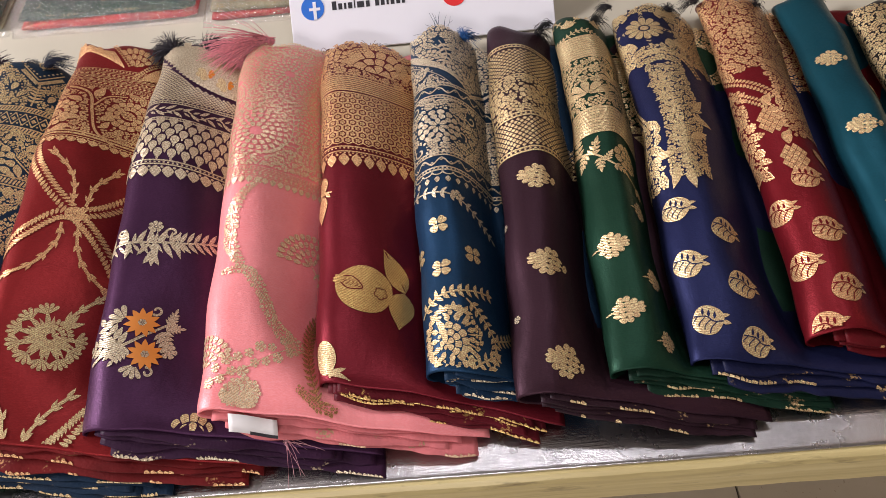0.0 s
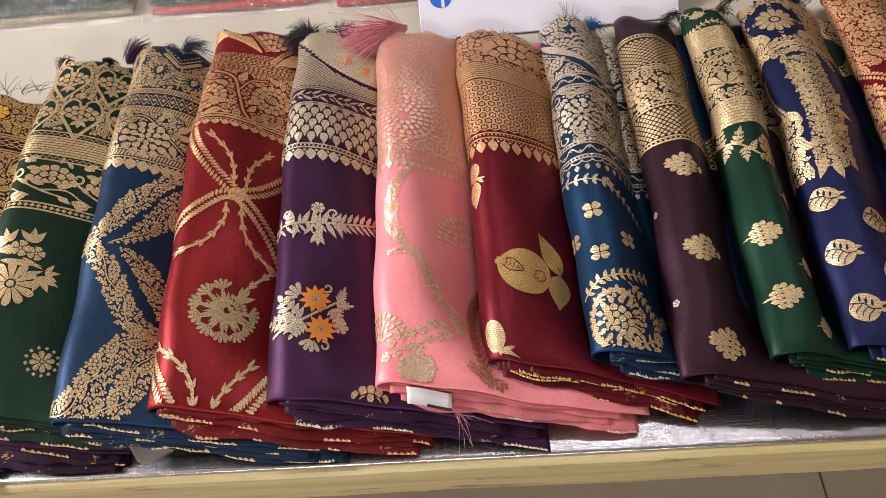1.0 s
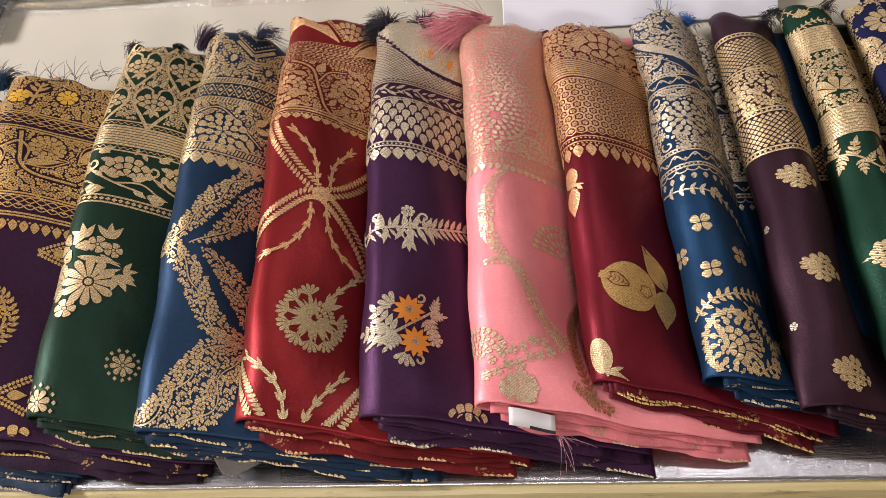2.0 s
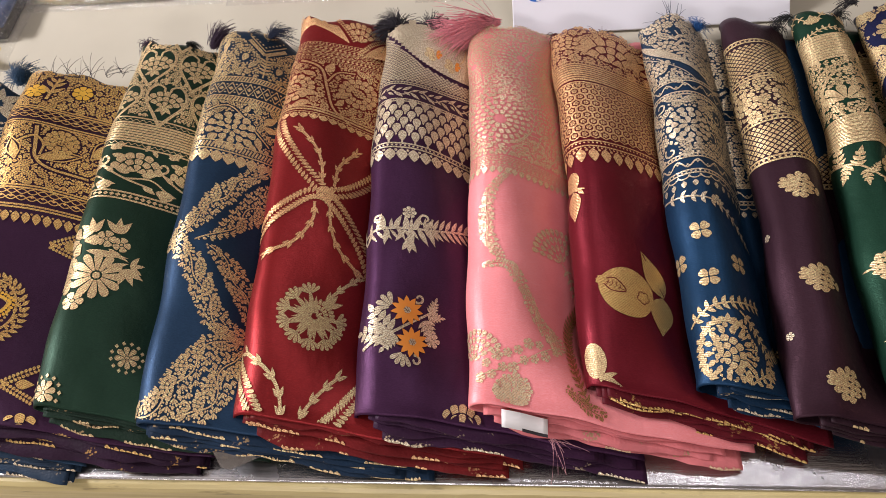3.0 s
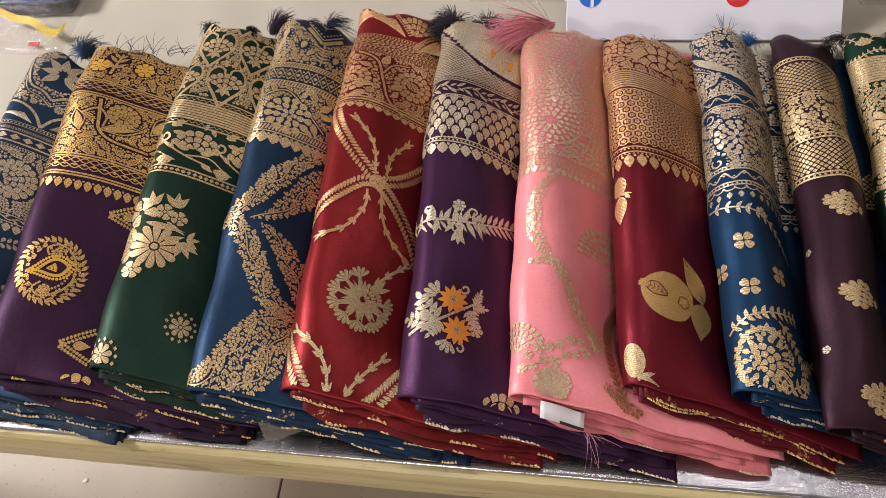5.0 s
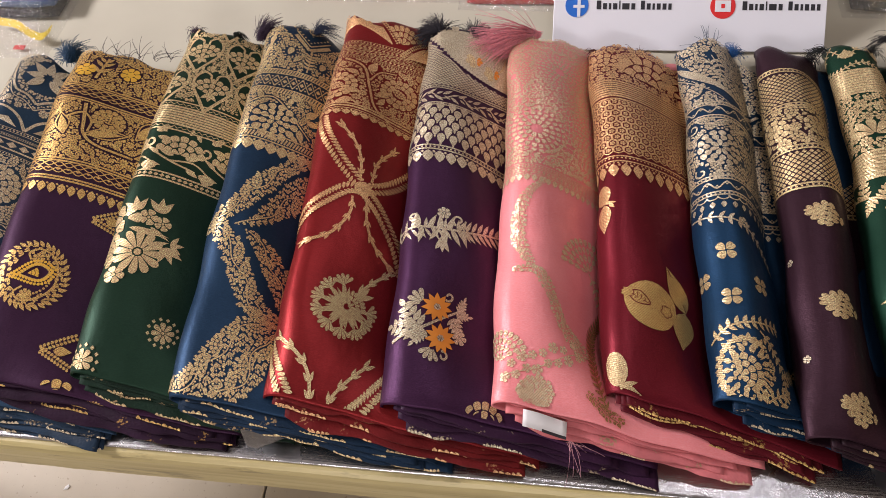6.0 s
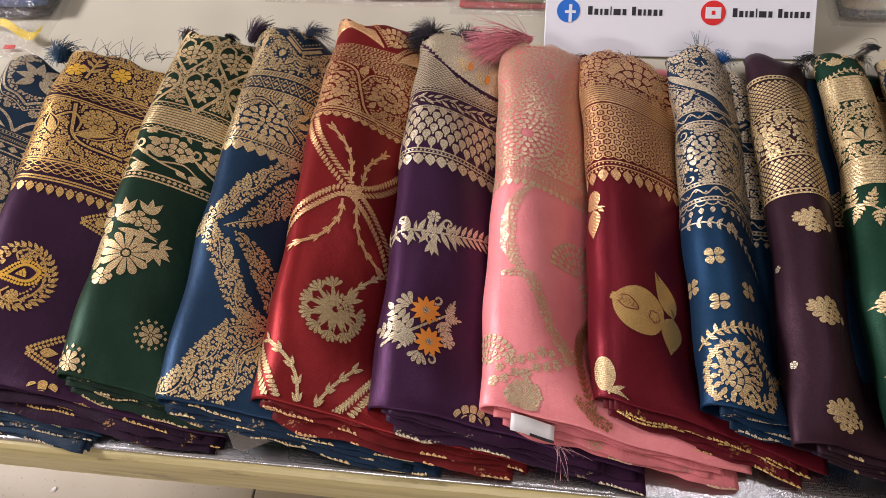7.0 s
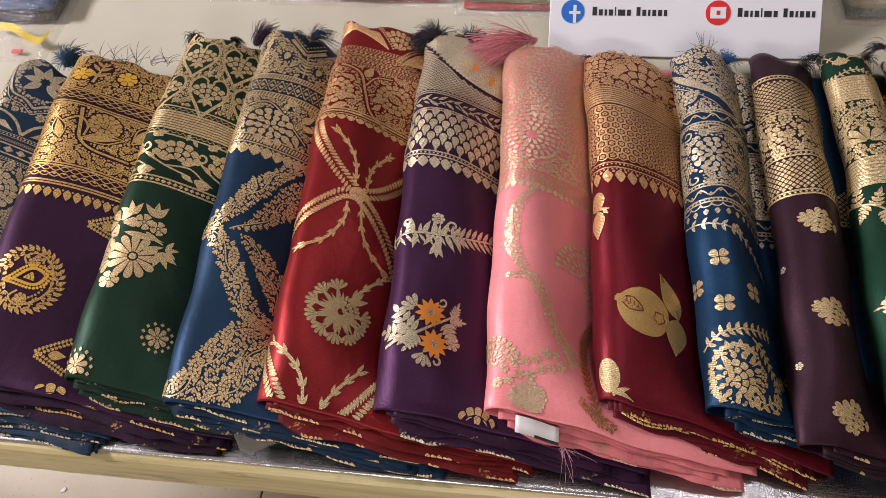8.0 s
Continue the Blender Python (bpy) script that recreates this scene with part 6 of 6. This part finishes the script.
def saree_emerald():
    sa = Saree("emerald", "emerald-green silk saree with small gold leaf motifs and banded border", (0.352, 0.058), (0.374, 0.540), 0.072, 0.205, (0.009, 0.040, 0.023), GOLD, ra=0.033, zt=0.065, rz=0.026, e=2.0, valley=-0.005, seed=37, amount=0.6, layers=4)
    x0, x1 = border_span(sa)
    r, w = sa.rnd, Weave()
    q = lambda X, Y: (sa.S(X, Y), Y)
    for i in range(3):
        cx = q(0.372, 0.5)[0] + (i - .2) * .036
        w.vine([(cx - .018, 0.530), (cx, 0.512), (cx + .018, 0.530)], .0016, .006, .006)
        w.leaf(cx, 0.508, 1.57, .016, .010), w.leaf(cx, 0.508, .7, .012, .006), w.leaf(cx, 0.508, 2.4, .012, .006)
    w.vine([(x0, 0.50), (x0 + .03, 0.488), (x0 + .06, 0.497), (x0 + .09, 0.486), (x1, 0.497)], .0016, .006, .005)
    for y, wd in [(0.448 + k * .0041, .0037) for k in range(10)] + [(0.319 + k * .0041, .0037) for k in range(9)]:
        w.line(x0, x1, y, wd)
    fl = [(*q(0.385, 0.385), .014), (*q(0.420, 0.41), .014)]
    for cx, cy, rr in fl:
        w.fan(cx, cy - rr * .7, rr * 1.8, .3, 2.84, 5, .1)
    for pts in ([q(0.366, 0.36), q(0.372, 0.40), q(0.392, 0.425), q(0.42, 0.43)], [q(0.41, 0.36), q(0.404, 0.385), q(0.43, 0.40)]):
        w.ribbon(spline(pts), .0032)
    w.fill(x0, x1, 0.357, 0.444, 0.0059, r, fl)
    sa.weave("pallu_border", w, GOLD, "gold banded border with vines")
    m = Weave()
    m.stem([q(0.360, 0.300), q(0.378, 0.292), q(0.398, 0.272), q(0.416, 0.250)], .0026)
    for X, Y, ang, ln in ((0.366, 0.297, 1.5, .026), (0.378, 0.291, 1.25, .022), (0.390, 0.281, 1.0, .014), (0.372, 0.294, -2.0, .020), (0.384, 0.284, -1.6, .018), (0.396, 0.272, -.5, .018), (0.362, 0.298, 2.6, .018)):
        x, y = q(X, Y)
        for k in range(3):
            for g in (-1, 1):
                m.leaf(x + ln * .26 * k * math.cos(ang), y + ln * .26 * k * math.sin(ang), ang + g * .7, ln * (.42 - .07 * k), ln * .20, g * .15)
        m.leaf(x + ln * .5 * math.cos(ang), y + ln * .5 * math.sin(ang), ang, ln * .55, ln * .22), m.ribbon([(x, y), (x + ln * .6 * math.cos(ang), y + ln * .6 * math.sin(ang))], .0016)
    fx, fy = q(0.412, 0.288)
    m.flower(fx, fy, .0185, 9, .60, .95), m.flower(fx, fy, .0105, 6, .35, .95)
    for a in (-2.0, -1.45, -.9):
        m.leaf(*q(0.416, 0.256), a, .016, .007)
    sa.weave("spray_motif", m, GOLD)
    for X, Y, rr in ((0.377, 0.178, .0140), (0.375, 0.110, .0140), (0.412, 0.222, .011), (0.406, 0.142, .011), (0.405, 0.080, .011)):
        m = Weave()
        x, y = q(X, Y)
        m.cone(x, y, rr * 1.05, 0.05), m.leaf(x - rr * .9, y, 3.3, rr * .7, rr * .16)
        sa.weave("leaf_motif", m, GOLD)
    dk = silk_thread("black_thread", (0.010, 0.012, 0.010))
    sa.tassel(0.368, 0.53, 0.036, 2.6, 0.022, 60, dk, 0.8), sa.tassel(0.42, 0.53, 0.032, 1.0, 0.028, 90, dk, 0.7)
    return sa


def round_leaf(cloth, x, y, r, ang):
    """A rounded leaf on the cloth, with a carved S-shaped rib, side veins and a pointed tip."""
    w, d = Weave(), Weave()
    ca, sn = math.cos(ang), math.sin(ang)
    at = lambda u, v: (x + r * (u * ca - v * sn), y + r * (u * sn + v * ca))
    w.poly([at(.95 * math.cos(t) - .06 * math.cos(3 * t), .90 * math.sin(t)) for t in np.linspace(0, 2 * math.pi, 27)[:-1]])
    w.leaf(*at(-.75, -.2), ang + 3.3, r * .55, r * .30), w.leaf(*at(-.6, -.5), ang + 3.7, r * .5, r * .26)
    d.ribbon(spline([at(-.85, -.25), at(-.35, -.05), at(.15, -.18), at(.85, .05)], 6), r * .075)
    for k in range(4):
        u = -.55 + k * .38
        d.ribbon(spline([at(u, -.1), at(u + .16, .35), at(u + .10, .72 - .1 * k)], 4), r * .06)
    for k in range(3):
        u = -.35 + k * .36
        d.leaf(*at(u, -.2), ang - 1.2, r * .46, r * .17)
    cloth.weave("leaf_motif", w, cloth.gold)
    cloth.weave("leaf_vein_pattern", d, cloth.silk, "", .0011)


def saree_navy():
    sa = Saree("navy", "navy silk saree with gold paisley border and round leaf motifs", (0.421, 0.062), (0.447, 0.548), 0.104, 0.22, (0.014, 0.018, 0.064), GOLD, ra=0.036, zt=0.065, rz=0.026, e=1.8, valley=-0.005, seed=41, amount=0.6, layers=3)
    x0, x1 = border_span(sa)
    r, w = sa.rnd, Weave()
    q = lambda X, Y: (sa.S(X, Y), Y)
    dx, dy = q(0.474, 0.49)
    for k, wd in ((.034, .005), (.027, .002)):
        w.ribbon([(dx - k, dy), (dx, dy + k * 1.05), (dx + k, dy), (dx, dy - k * 1.05), (dx - k, dy)], wd)
    w.flower(dx, dy, .023, 12, .3, .95)
    for g in (-1, 1):
        for y in (0.455, 0.52):
            w.ribbon(spline([(dx + g * .036, y), (dx + g * .026, y + .012), (dx + g * .018, y + .002), (dx + g * .024, y - .006)]), .004)
            w.fan(dx + g * .034, y, .016, 1.57 - 1.2, 1.57 + 1.2, 5, .1)
    w.fill(x0, x1, 0.425, 0.545, 0.0051, r, [(dx, dy, .036)])
    w.braid([(x0, 0.40), (x0 + .03, 0.432), (dx, 0.442), (dx + .03, 0.432), (dx + .05, 0.40)], .009, .0034)
    w.braid([q(0.432, 0.40), q(0.436, 0.36), q(0.440, 0.32)], .007, .0034)
    w.fill(x0, q(0.445, .3)[0], 0.245, 0.33, 0.0051, r)
    sa.weave("pallu_border", w, GOLD, "gold diamond and arch border")
    m = Weave()
    m.fill(q(0.452, .3)[0], q(0.490, .3)[0], 0.252, 0.418, 0.0038, r, [], .7)
    m.leafband([q(0.466, 0.40), q(0.464, 0.35), q(0.466, 0.30), q(0.470, 0.26)], .014, .010, .006, r)
    for X, Y, a in ((0.458, 0.262, -2.2), (0.466, 0.258, -1.7), (0.474, 0.30, .2), (0.456, 0.28, 2.8), (0.486, 0.34, .6), (0.484, 0.33, -.6)):
        m.leaf(*q(X, Y), a, .024, .009, .2)
    sa.weave("paisley_motif", m, GOLD, "grainy gold paisley spray")
    for X, Y in ((0.443, 0.216), (0.440, 0.153), (0.440, 0.095), (0.481, 0.185), (0.479, 0.126), (0.476, 0.072)):
        round_leaf(sa, *q(X, Y), .0150, 2.6)
    dk = silk_thread("dark_thread_knot", (0.012, 0.010, 0.014))
    sa.tassel(0.442, 0.545, 0.04, 2.4, 0.022, 60, dk, 0.8), sa.tassel(0.51, 0.535, 0.035, 1.1, 0.026, 90, dk, 0.8)
    return sa


def saree_crimson():
    sa = Saree("crimson", "crimson silk saree with ornate gold end piece and oval leaf motifs", (0.526, 0.079), (0.552, 0.552), 0.090, 0.21, (0.16, 0.009, 0.014), GOLD_COPPER, ra=0.036, zt=0.065, rz=0.026, e=1.9, valley=-0.005, seed=43, amount=0.35, layers=4, rough=0.36)
    x0, x1 = border_span(sa)
    r, w = sa.rnd, Weave()
    q = lambda X, Y: (sa.S(X, Y), Y)
    w.fill(x0, x1, 0.40, 0.545, 0.0051, r, [(*q(0.575, 0.47), .016)], .62)
    w.rosette(*q(0.575, 0.47), .016, 10)
    w.braid([q(0.536, 0.40), q(0.556, 0.375), q(0.575, 0.345)], .009, .0034), w.braid([q(0.534, 0.38), q(0.552, 0.352), q(0.57, 0.325)], .008, .0034)
    w.fill(q(0.573, .3)[0], q(0.607, .3)[0], 0.29, 0.41, 0.0041, r, [], .65)
    w.fill(x0, q(0.545, .3)[0], 0.25, 0.37, 0.0054, r, [])
    for X, Y in ((0.563, 0.315), (0.567, 0.262)):
        x, y = q(X, Y)
        for u in range(-2, 3):
            for v in range(-2, 3):
                if abs(u) + abs(v) < 4:
                    w.diamond(x + (u - v) * .0034, y + (u + v) * .0046, .0031, .0042)
        w.leaf(x, y + .018, 1.5, .016, .010, 0, True)
    w.leaf(*q(0.59, 0.275), -1.0, .026, .010)
    sa.weave("pallu_border", w, GOLD_COPPER, "copper-gold ornate end piece")
    for X, Y in ((0.568, 0.236), (0.565, 0.173), (0.564, 0.113), (0.537, 0.204), (0.536, 0.142), (0.540, 0.080)):
        round_leaf(sa, *q(X, Y), .0150, 2.75)
    dk = silk_thread("black_red_thread", (0.014, 0.006, 0.008))
    sa.tassel(0.545, 0.54, 0.04, 2.2, 0.024, 60, dk, 0.8), sa.tassel(0.615, 0.53, 0.035, 1.2, 0.026, 60, dk, 0.8)
    return sa


def saree_teal():
    sa = Saree("teal", "teal silk saree with scattered pale gold leaf motifs", (0.614, 0.085), (0.642, 0.545), 0.078, 0.20, (0.006, 0.062, 0.088), GOLD, ra=0.034, zt=0.065, rz=0.026, e=1.9, valley=-0.005, seed=47, amount=0.2, layers=4, rough=0.36)
    q = lambda X, Y: (sa.S(X, Y), Y)
    for X, Y, mat in ((0.653, 0.405, GOLD), (0.648, 0.298, GOLD), (0.645, 0.20, GOLD), (0.685, 0.35, GOLD), (0.68, 0.25, GOLD)):
        m = Weave()
        x, y = q(X, Y)
        lotus_bud(m, x, y, .014, 2.9)
        sa.weave("leaf_motif", m, mat)
    sa.tassel(0.69, 0.525, 0.034, 1.2, 0.02, 50, silk_thread("dark_teal_thread", (0.006, 0.02, 0.025)), 0.8)
    return sa


def saree_black_gold():
    sa = Saree("black_gold", "black silk saree with gold brocade, folded on the table", (0.690, 0.085), (0.720, 0.515), 0.10, 0.20, (0.012, 0.010, 0.012), GOLD, ra=0.034, zt=0.065, rz=0.026, e=1.9, valley=-0.005, seed=53, amount=0.5, layers=4)
    x0, x1 = border_span(sa)
    w = Weave()
    w.fill(x0, x1, 0.30, 0.50, 0.0053, sa.rnd, [], .62)
    sa.weave("pallu_border", w, GOLD, "gold brocade end piece")
    return sa


# ---- loose things ----
def saree_pack(label, x0, x1, y0, y1, h, colours, seed, strip=None, dot=None, inset=0.0):
    """Folded sarees in a clear wrapper: slabs of cloth, a crumpled film over them."""
    pk = thing("wrapped_saree", ((x0 + x1) / 2, (y0 + y1) / 2, 0.006), label, "wrapped saree", "wrapped sarees behind the display")
    rnd = random.Random(seed)
    n = len(colours)
    for k, (mat, _) in enumerate(colours):
        z0, z1 = 0.006 + h * k / n, 0.006 + h * (k + 1) / n - 0.0006
        nx, v = 30, []
        zc, rr = (z0 + z1) / 2, (z1 - z0) / 2
        for i in range(nx):
            t = i / (nx - 1)
            x = x0 + .008 + (x1 - x0 - .016) * t
            end = min(1.0, 8 * t + .35, 8 * (1 - t) + .35)
            off = 0.004 * noise.noise((x * 12, seed, k)) + 0.004 * k
            for th in np.linspace(-math.pi / 2, math.pi / 2, 7):
                v.append((x, y0 + inset + .008 + off + rr * (1 - math.cos(th)) * 0.8, zc + rr * end * math.sin(th) + 0.0007 * noise.noise((x * 25, th, seed))))
            v.append((x, y1 - .01, zc + rr * end)), v.append((x, y1 - .01, zc - rr * end))
        m = 9
        f = [(i * m + j, (i + 1) * m + j, (i + 1) * m + (j + 1) % m, i * m + (j + 1) % m) for i in range(nx - 1) for j in range(m)]
        f += [tuple(range(m)), tuple((nx - 1) * m + j for j in reversed(range(m)))]
        part("folded_cloth", (v, f), mat, pk)
    nx, ny, v = 120, 90, []
    for i in range(nx):
        x = x0 - .004 + (x1 - x0 + .008) * i / (nx - 1)
        for j in range(ny):
            y = y0 - .004 + (y1 - y0 + .006) * j / (ny - 1)
            e = min(1.0, (y - y0 + .004) / (.014 + 0.4 * inset), (x - x0 + .004) / .012, (x1 + .004 - x) / .012)
            z = 0.0065 + (h + 0.003) * math.sin(e * math.pi / 2) + e * (0.0075 * (0.5 - abs(noise.noise((x * 30, y * 34, seed)))) + 0.0055 * (0.5 - abs(noise.noise((x * 75, y * 62, seed + 3)))) + 0.0016 * noise.noise((x * 150, y * 140, seed)))
            v.append((x, y, z))
    film = part("plastic_wrapper", (v, grid_faces(nx, ny)), FILM, pk, "crumpled clear plastic wrapper")
    film.visible_shadow = False
    if strip:
        part("yellow_strip", strip, plain("yellow_tape", (0.80, 0.58, 0.02), 0.4), pk, "yellow printed strip")
    if dot:
        part("red_sticker", dot, RED_INK, pk, "red sticker", False)
    return pk


def build_packs():
    red = shaded_silk_edge("red_pack", (0.85, 0.03, 0.03), (0.8, 0.5, 0.3), 0.3)
    green = shaded_silk_edge("green_pack", (0.02, 0.07, 0.04), (0.7, 0.55, 0.3), 0.45)
    cream = shaded_silk_edge("cream_pack", (0.45, 0.38, 0.20), (0.75, 0.45, 0.1), 0.4)
    blue = shaded_silk_edge("blue_pack", (0.06, 0.12, 0.28), (0.5, 0.45, 0.35), 0.2)
    black = shaded_silk_edge("black_pack", (0.02, 0.02, 0.03), (0.3, 0.3, 0.3), 0.2)
    grey = shaded_silk_edge("grey_pack", (0.10, 0.12, 0.10), (0.7, 0.6, 0.4), 0.7)
    saree_pack("cream and green brocade saree in a clear plastic wrapper", -0.64, -0.352, 0.648, 0.90, 0.022, [(cream, 0), (green, 0)], 61)
    saree_pack("bright red silk saree in a clear plastic wrapper", -0.338, -0.082, 0.642, 0.90, 0.022, [(red, 0), (green, 0)], 62)
    saree_pack("bright red and cream saree in a clear plastic wrapper", -0.076, 0.072, 0.628, 0.90, 0.018, [(red, 0), (cream, 0)], 63)
    saree_pack("grey brocade saree in a clear plastic wrapper", 0.418, 0.70, 0.628, 0.90, 0.024, [(grey, 0), (cream, 0)], 64)
    v, n = [], 24
    pts = spline([(-0.74, 0.575), (-0.69, 0.558), (-0.66, 0.543), (-0.640, 0.538), (-0.632, 0.553)], 6)
    for p in pts:
        for dy, dz in ((-.006, 0.020), (.006, 0.023)):
            v.append((p[0], p[1] + dy, dz + 0.003 * math.sin(p[0] * 90)))
    strip = (v, [(2 * i, 2 * i + 2, 2 * i + 3, 2 * i + 1) for i in range(len(pts) - 1)])
    dot = box_vf(-0.680, -0.664, 0.520, 0.528, 0.010, 0.0115, 0.0005, 1)
    saree_pack("blue silk saree in a crumpled clear plastic wrapper with yellow strip", -0.95, -0.632, 0.512, 0.84, 0.030, [(black, 0), (blue, 0)], 65, strip, dot, 0.066)


def build_tags():
    tag = thing("price_tag", (0.055, 0.050, 0.03), "white paper price tag tucked into the pink saree", "tag", "", "")
    v, n = [], 10
    for i in range(n):
        t = i / (n - 1)
        for y, z in ((0.0300, 0.0555), (0.0425, 0.0632)):
            v.append((0.037 + .038 * t, y - .004 * t, z - 0.011 * t + .0012 * math.sin(t * 5)))
    ob = part("card", (v, [(2 * i, 2 * i + 2, 2 * i + 3, 2 * i + 1) for i in range(n - 1)]), PAPER, tag)
    so = ob.modifiers.new("thickness", "SOLIDIFY")
    so.thickness = 0.0006
    v3 = []
    for i in range(4, n):
        x, y, z = v[2 * i]
        v3 += [(x, y - .0008, z + .0004), (x, y + .0022, z + .0012)]
    part("black_line", (v3, [(2 * i, 2 * i + 2, 2 * i + 3, 2 * i + 1) for i in range(n - 5)]), INK, tag, "black printed edge line", False)
    clear = thing("plastic_sleeve", (-0.20, 0.02, 0.02), "clear plastic sleeve corner sticking out under the peacock-blue saree", "plastic sleeve")
    frosted = film_material("frosted_plastic", 0.42, (0.95, 0.95, 0.95), 0.02)
    for dz in (0.0, 0.0025):
        bm = bmesh.new()
        q = [bm.verts.new(p) for p in ((-0.236, 0.040, 0.030 + dz), (-0.213, 0.0045, 0.014 + dz), (-0.204, 0.003, 0.0135 + dz), (-0.162, 0.020, 0.022 + dz), (-0.170, 0.050, 0.034 + dz))]
        bm.faces.new(q)
        vs = [tuple(x.co) for x in bm.verts]
        bm.free()
        ob = part("plastic_layer", (vs, [(0, 1, 2, 3, 4)]), frosted, clear, "", False)
        so = ob.modifiers.new("thickness", "SOLIDIFY")
        so.thickness = 0.0005


def build_scrap():
    bm = bmesh.new()
    q = [bm.verts.new(p) for p in ((-0.842, 0.118, -0.7488), (-0.826, 0.122, -0.7485), (-0.820, 0.133, -0.7455), (-0.829, 0.141, -0.7485), (-0.838, 0.131, -0.7470))]
    c = bm.verts.new((-0.831, 0.129, -0.7450))
    for i in range(5):
        bm.faces.new((q[i], q[(i + 1) % 5], c))
    vs, fs = [tuple(Vector((-0.831, 0.129, -0.7484)) + 0.5 * (x.co - Vector((-0.831, 0.129, -0.7484)))) for x in bm.verts], [(i, (i + 1) % 5, 5) for i in range(5)]
    bm.free()
    ob = part("paper_scrap", (vs, fs), PAPER, None, "", False)
    so = ob.modifiers.new("thickness", "SOLIDIFY")
    so.thickness = 0.0004
    tagged(ob, "small crumpled white paper scrap on the tile floor", "paper scrap")


def build_floor(x0, x1, y0, y1, z0):
    base = tagged(part("floor", box_vf(x0 - .1, x1 + .1, y0 - .1, y1 + .1, z0 - 0.12, z0 - 0.008), GROUT, None, "", False), "beige speckled ceramic tile floor", "floor", "", "structure")
    t, gap = TILE_SIZE, 0.004
    v, f = box_vf(gap / 2, 2 * t - gap / 2, gap / 2, t - gap / 2, -0.009, 0, 0.0012, 1)
    me = bpy.data.meshes.new("tile")
    me.from_pydata(v, [], f)
    me.materials.append(TILE)
    xs = [JOINT_X + 2 * t * k for k in range(-4, 4)]
    for x in xs:
        for k in range(-5, 5):
            y = 0.05 + t * k
            if x < x0 - 2 * t or x > x1 or y < y0 - t or y > y1:
                continue
            ob = new("tile", me)
            ob.parent = base
            ob.location = (x, y, z0 + 0.0004 * ((k * 7) % 3))


SIGN_TILT, SIGN_ROW = 38.0, 0.055
TILE_SIZE, JOINT_X = 0.565, -0.44

room = build_room()
build_table()
build_sheet()
build_sign()
for make in (saree_slate, saree_plum, saree_bottle_green, saree_peacock, saree_red, saree_violet, saree_pink, saree_maroon, saree_azure, saree_aubergine, saree_emerald, saree_navy, saree_crimson, saree_teal, saree_black_gold):
    make()
build_packs()
build_tags()
build_scrap()
build_floor(*room)
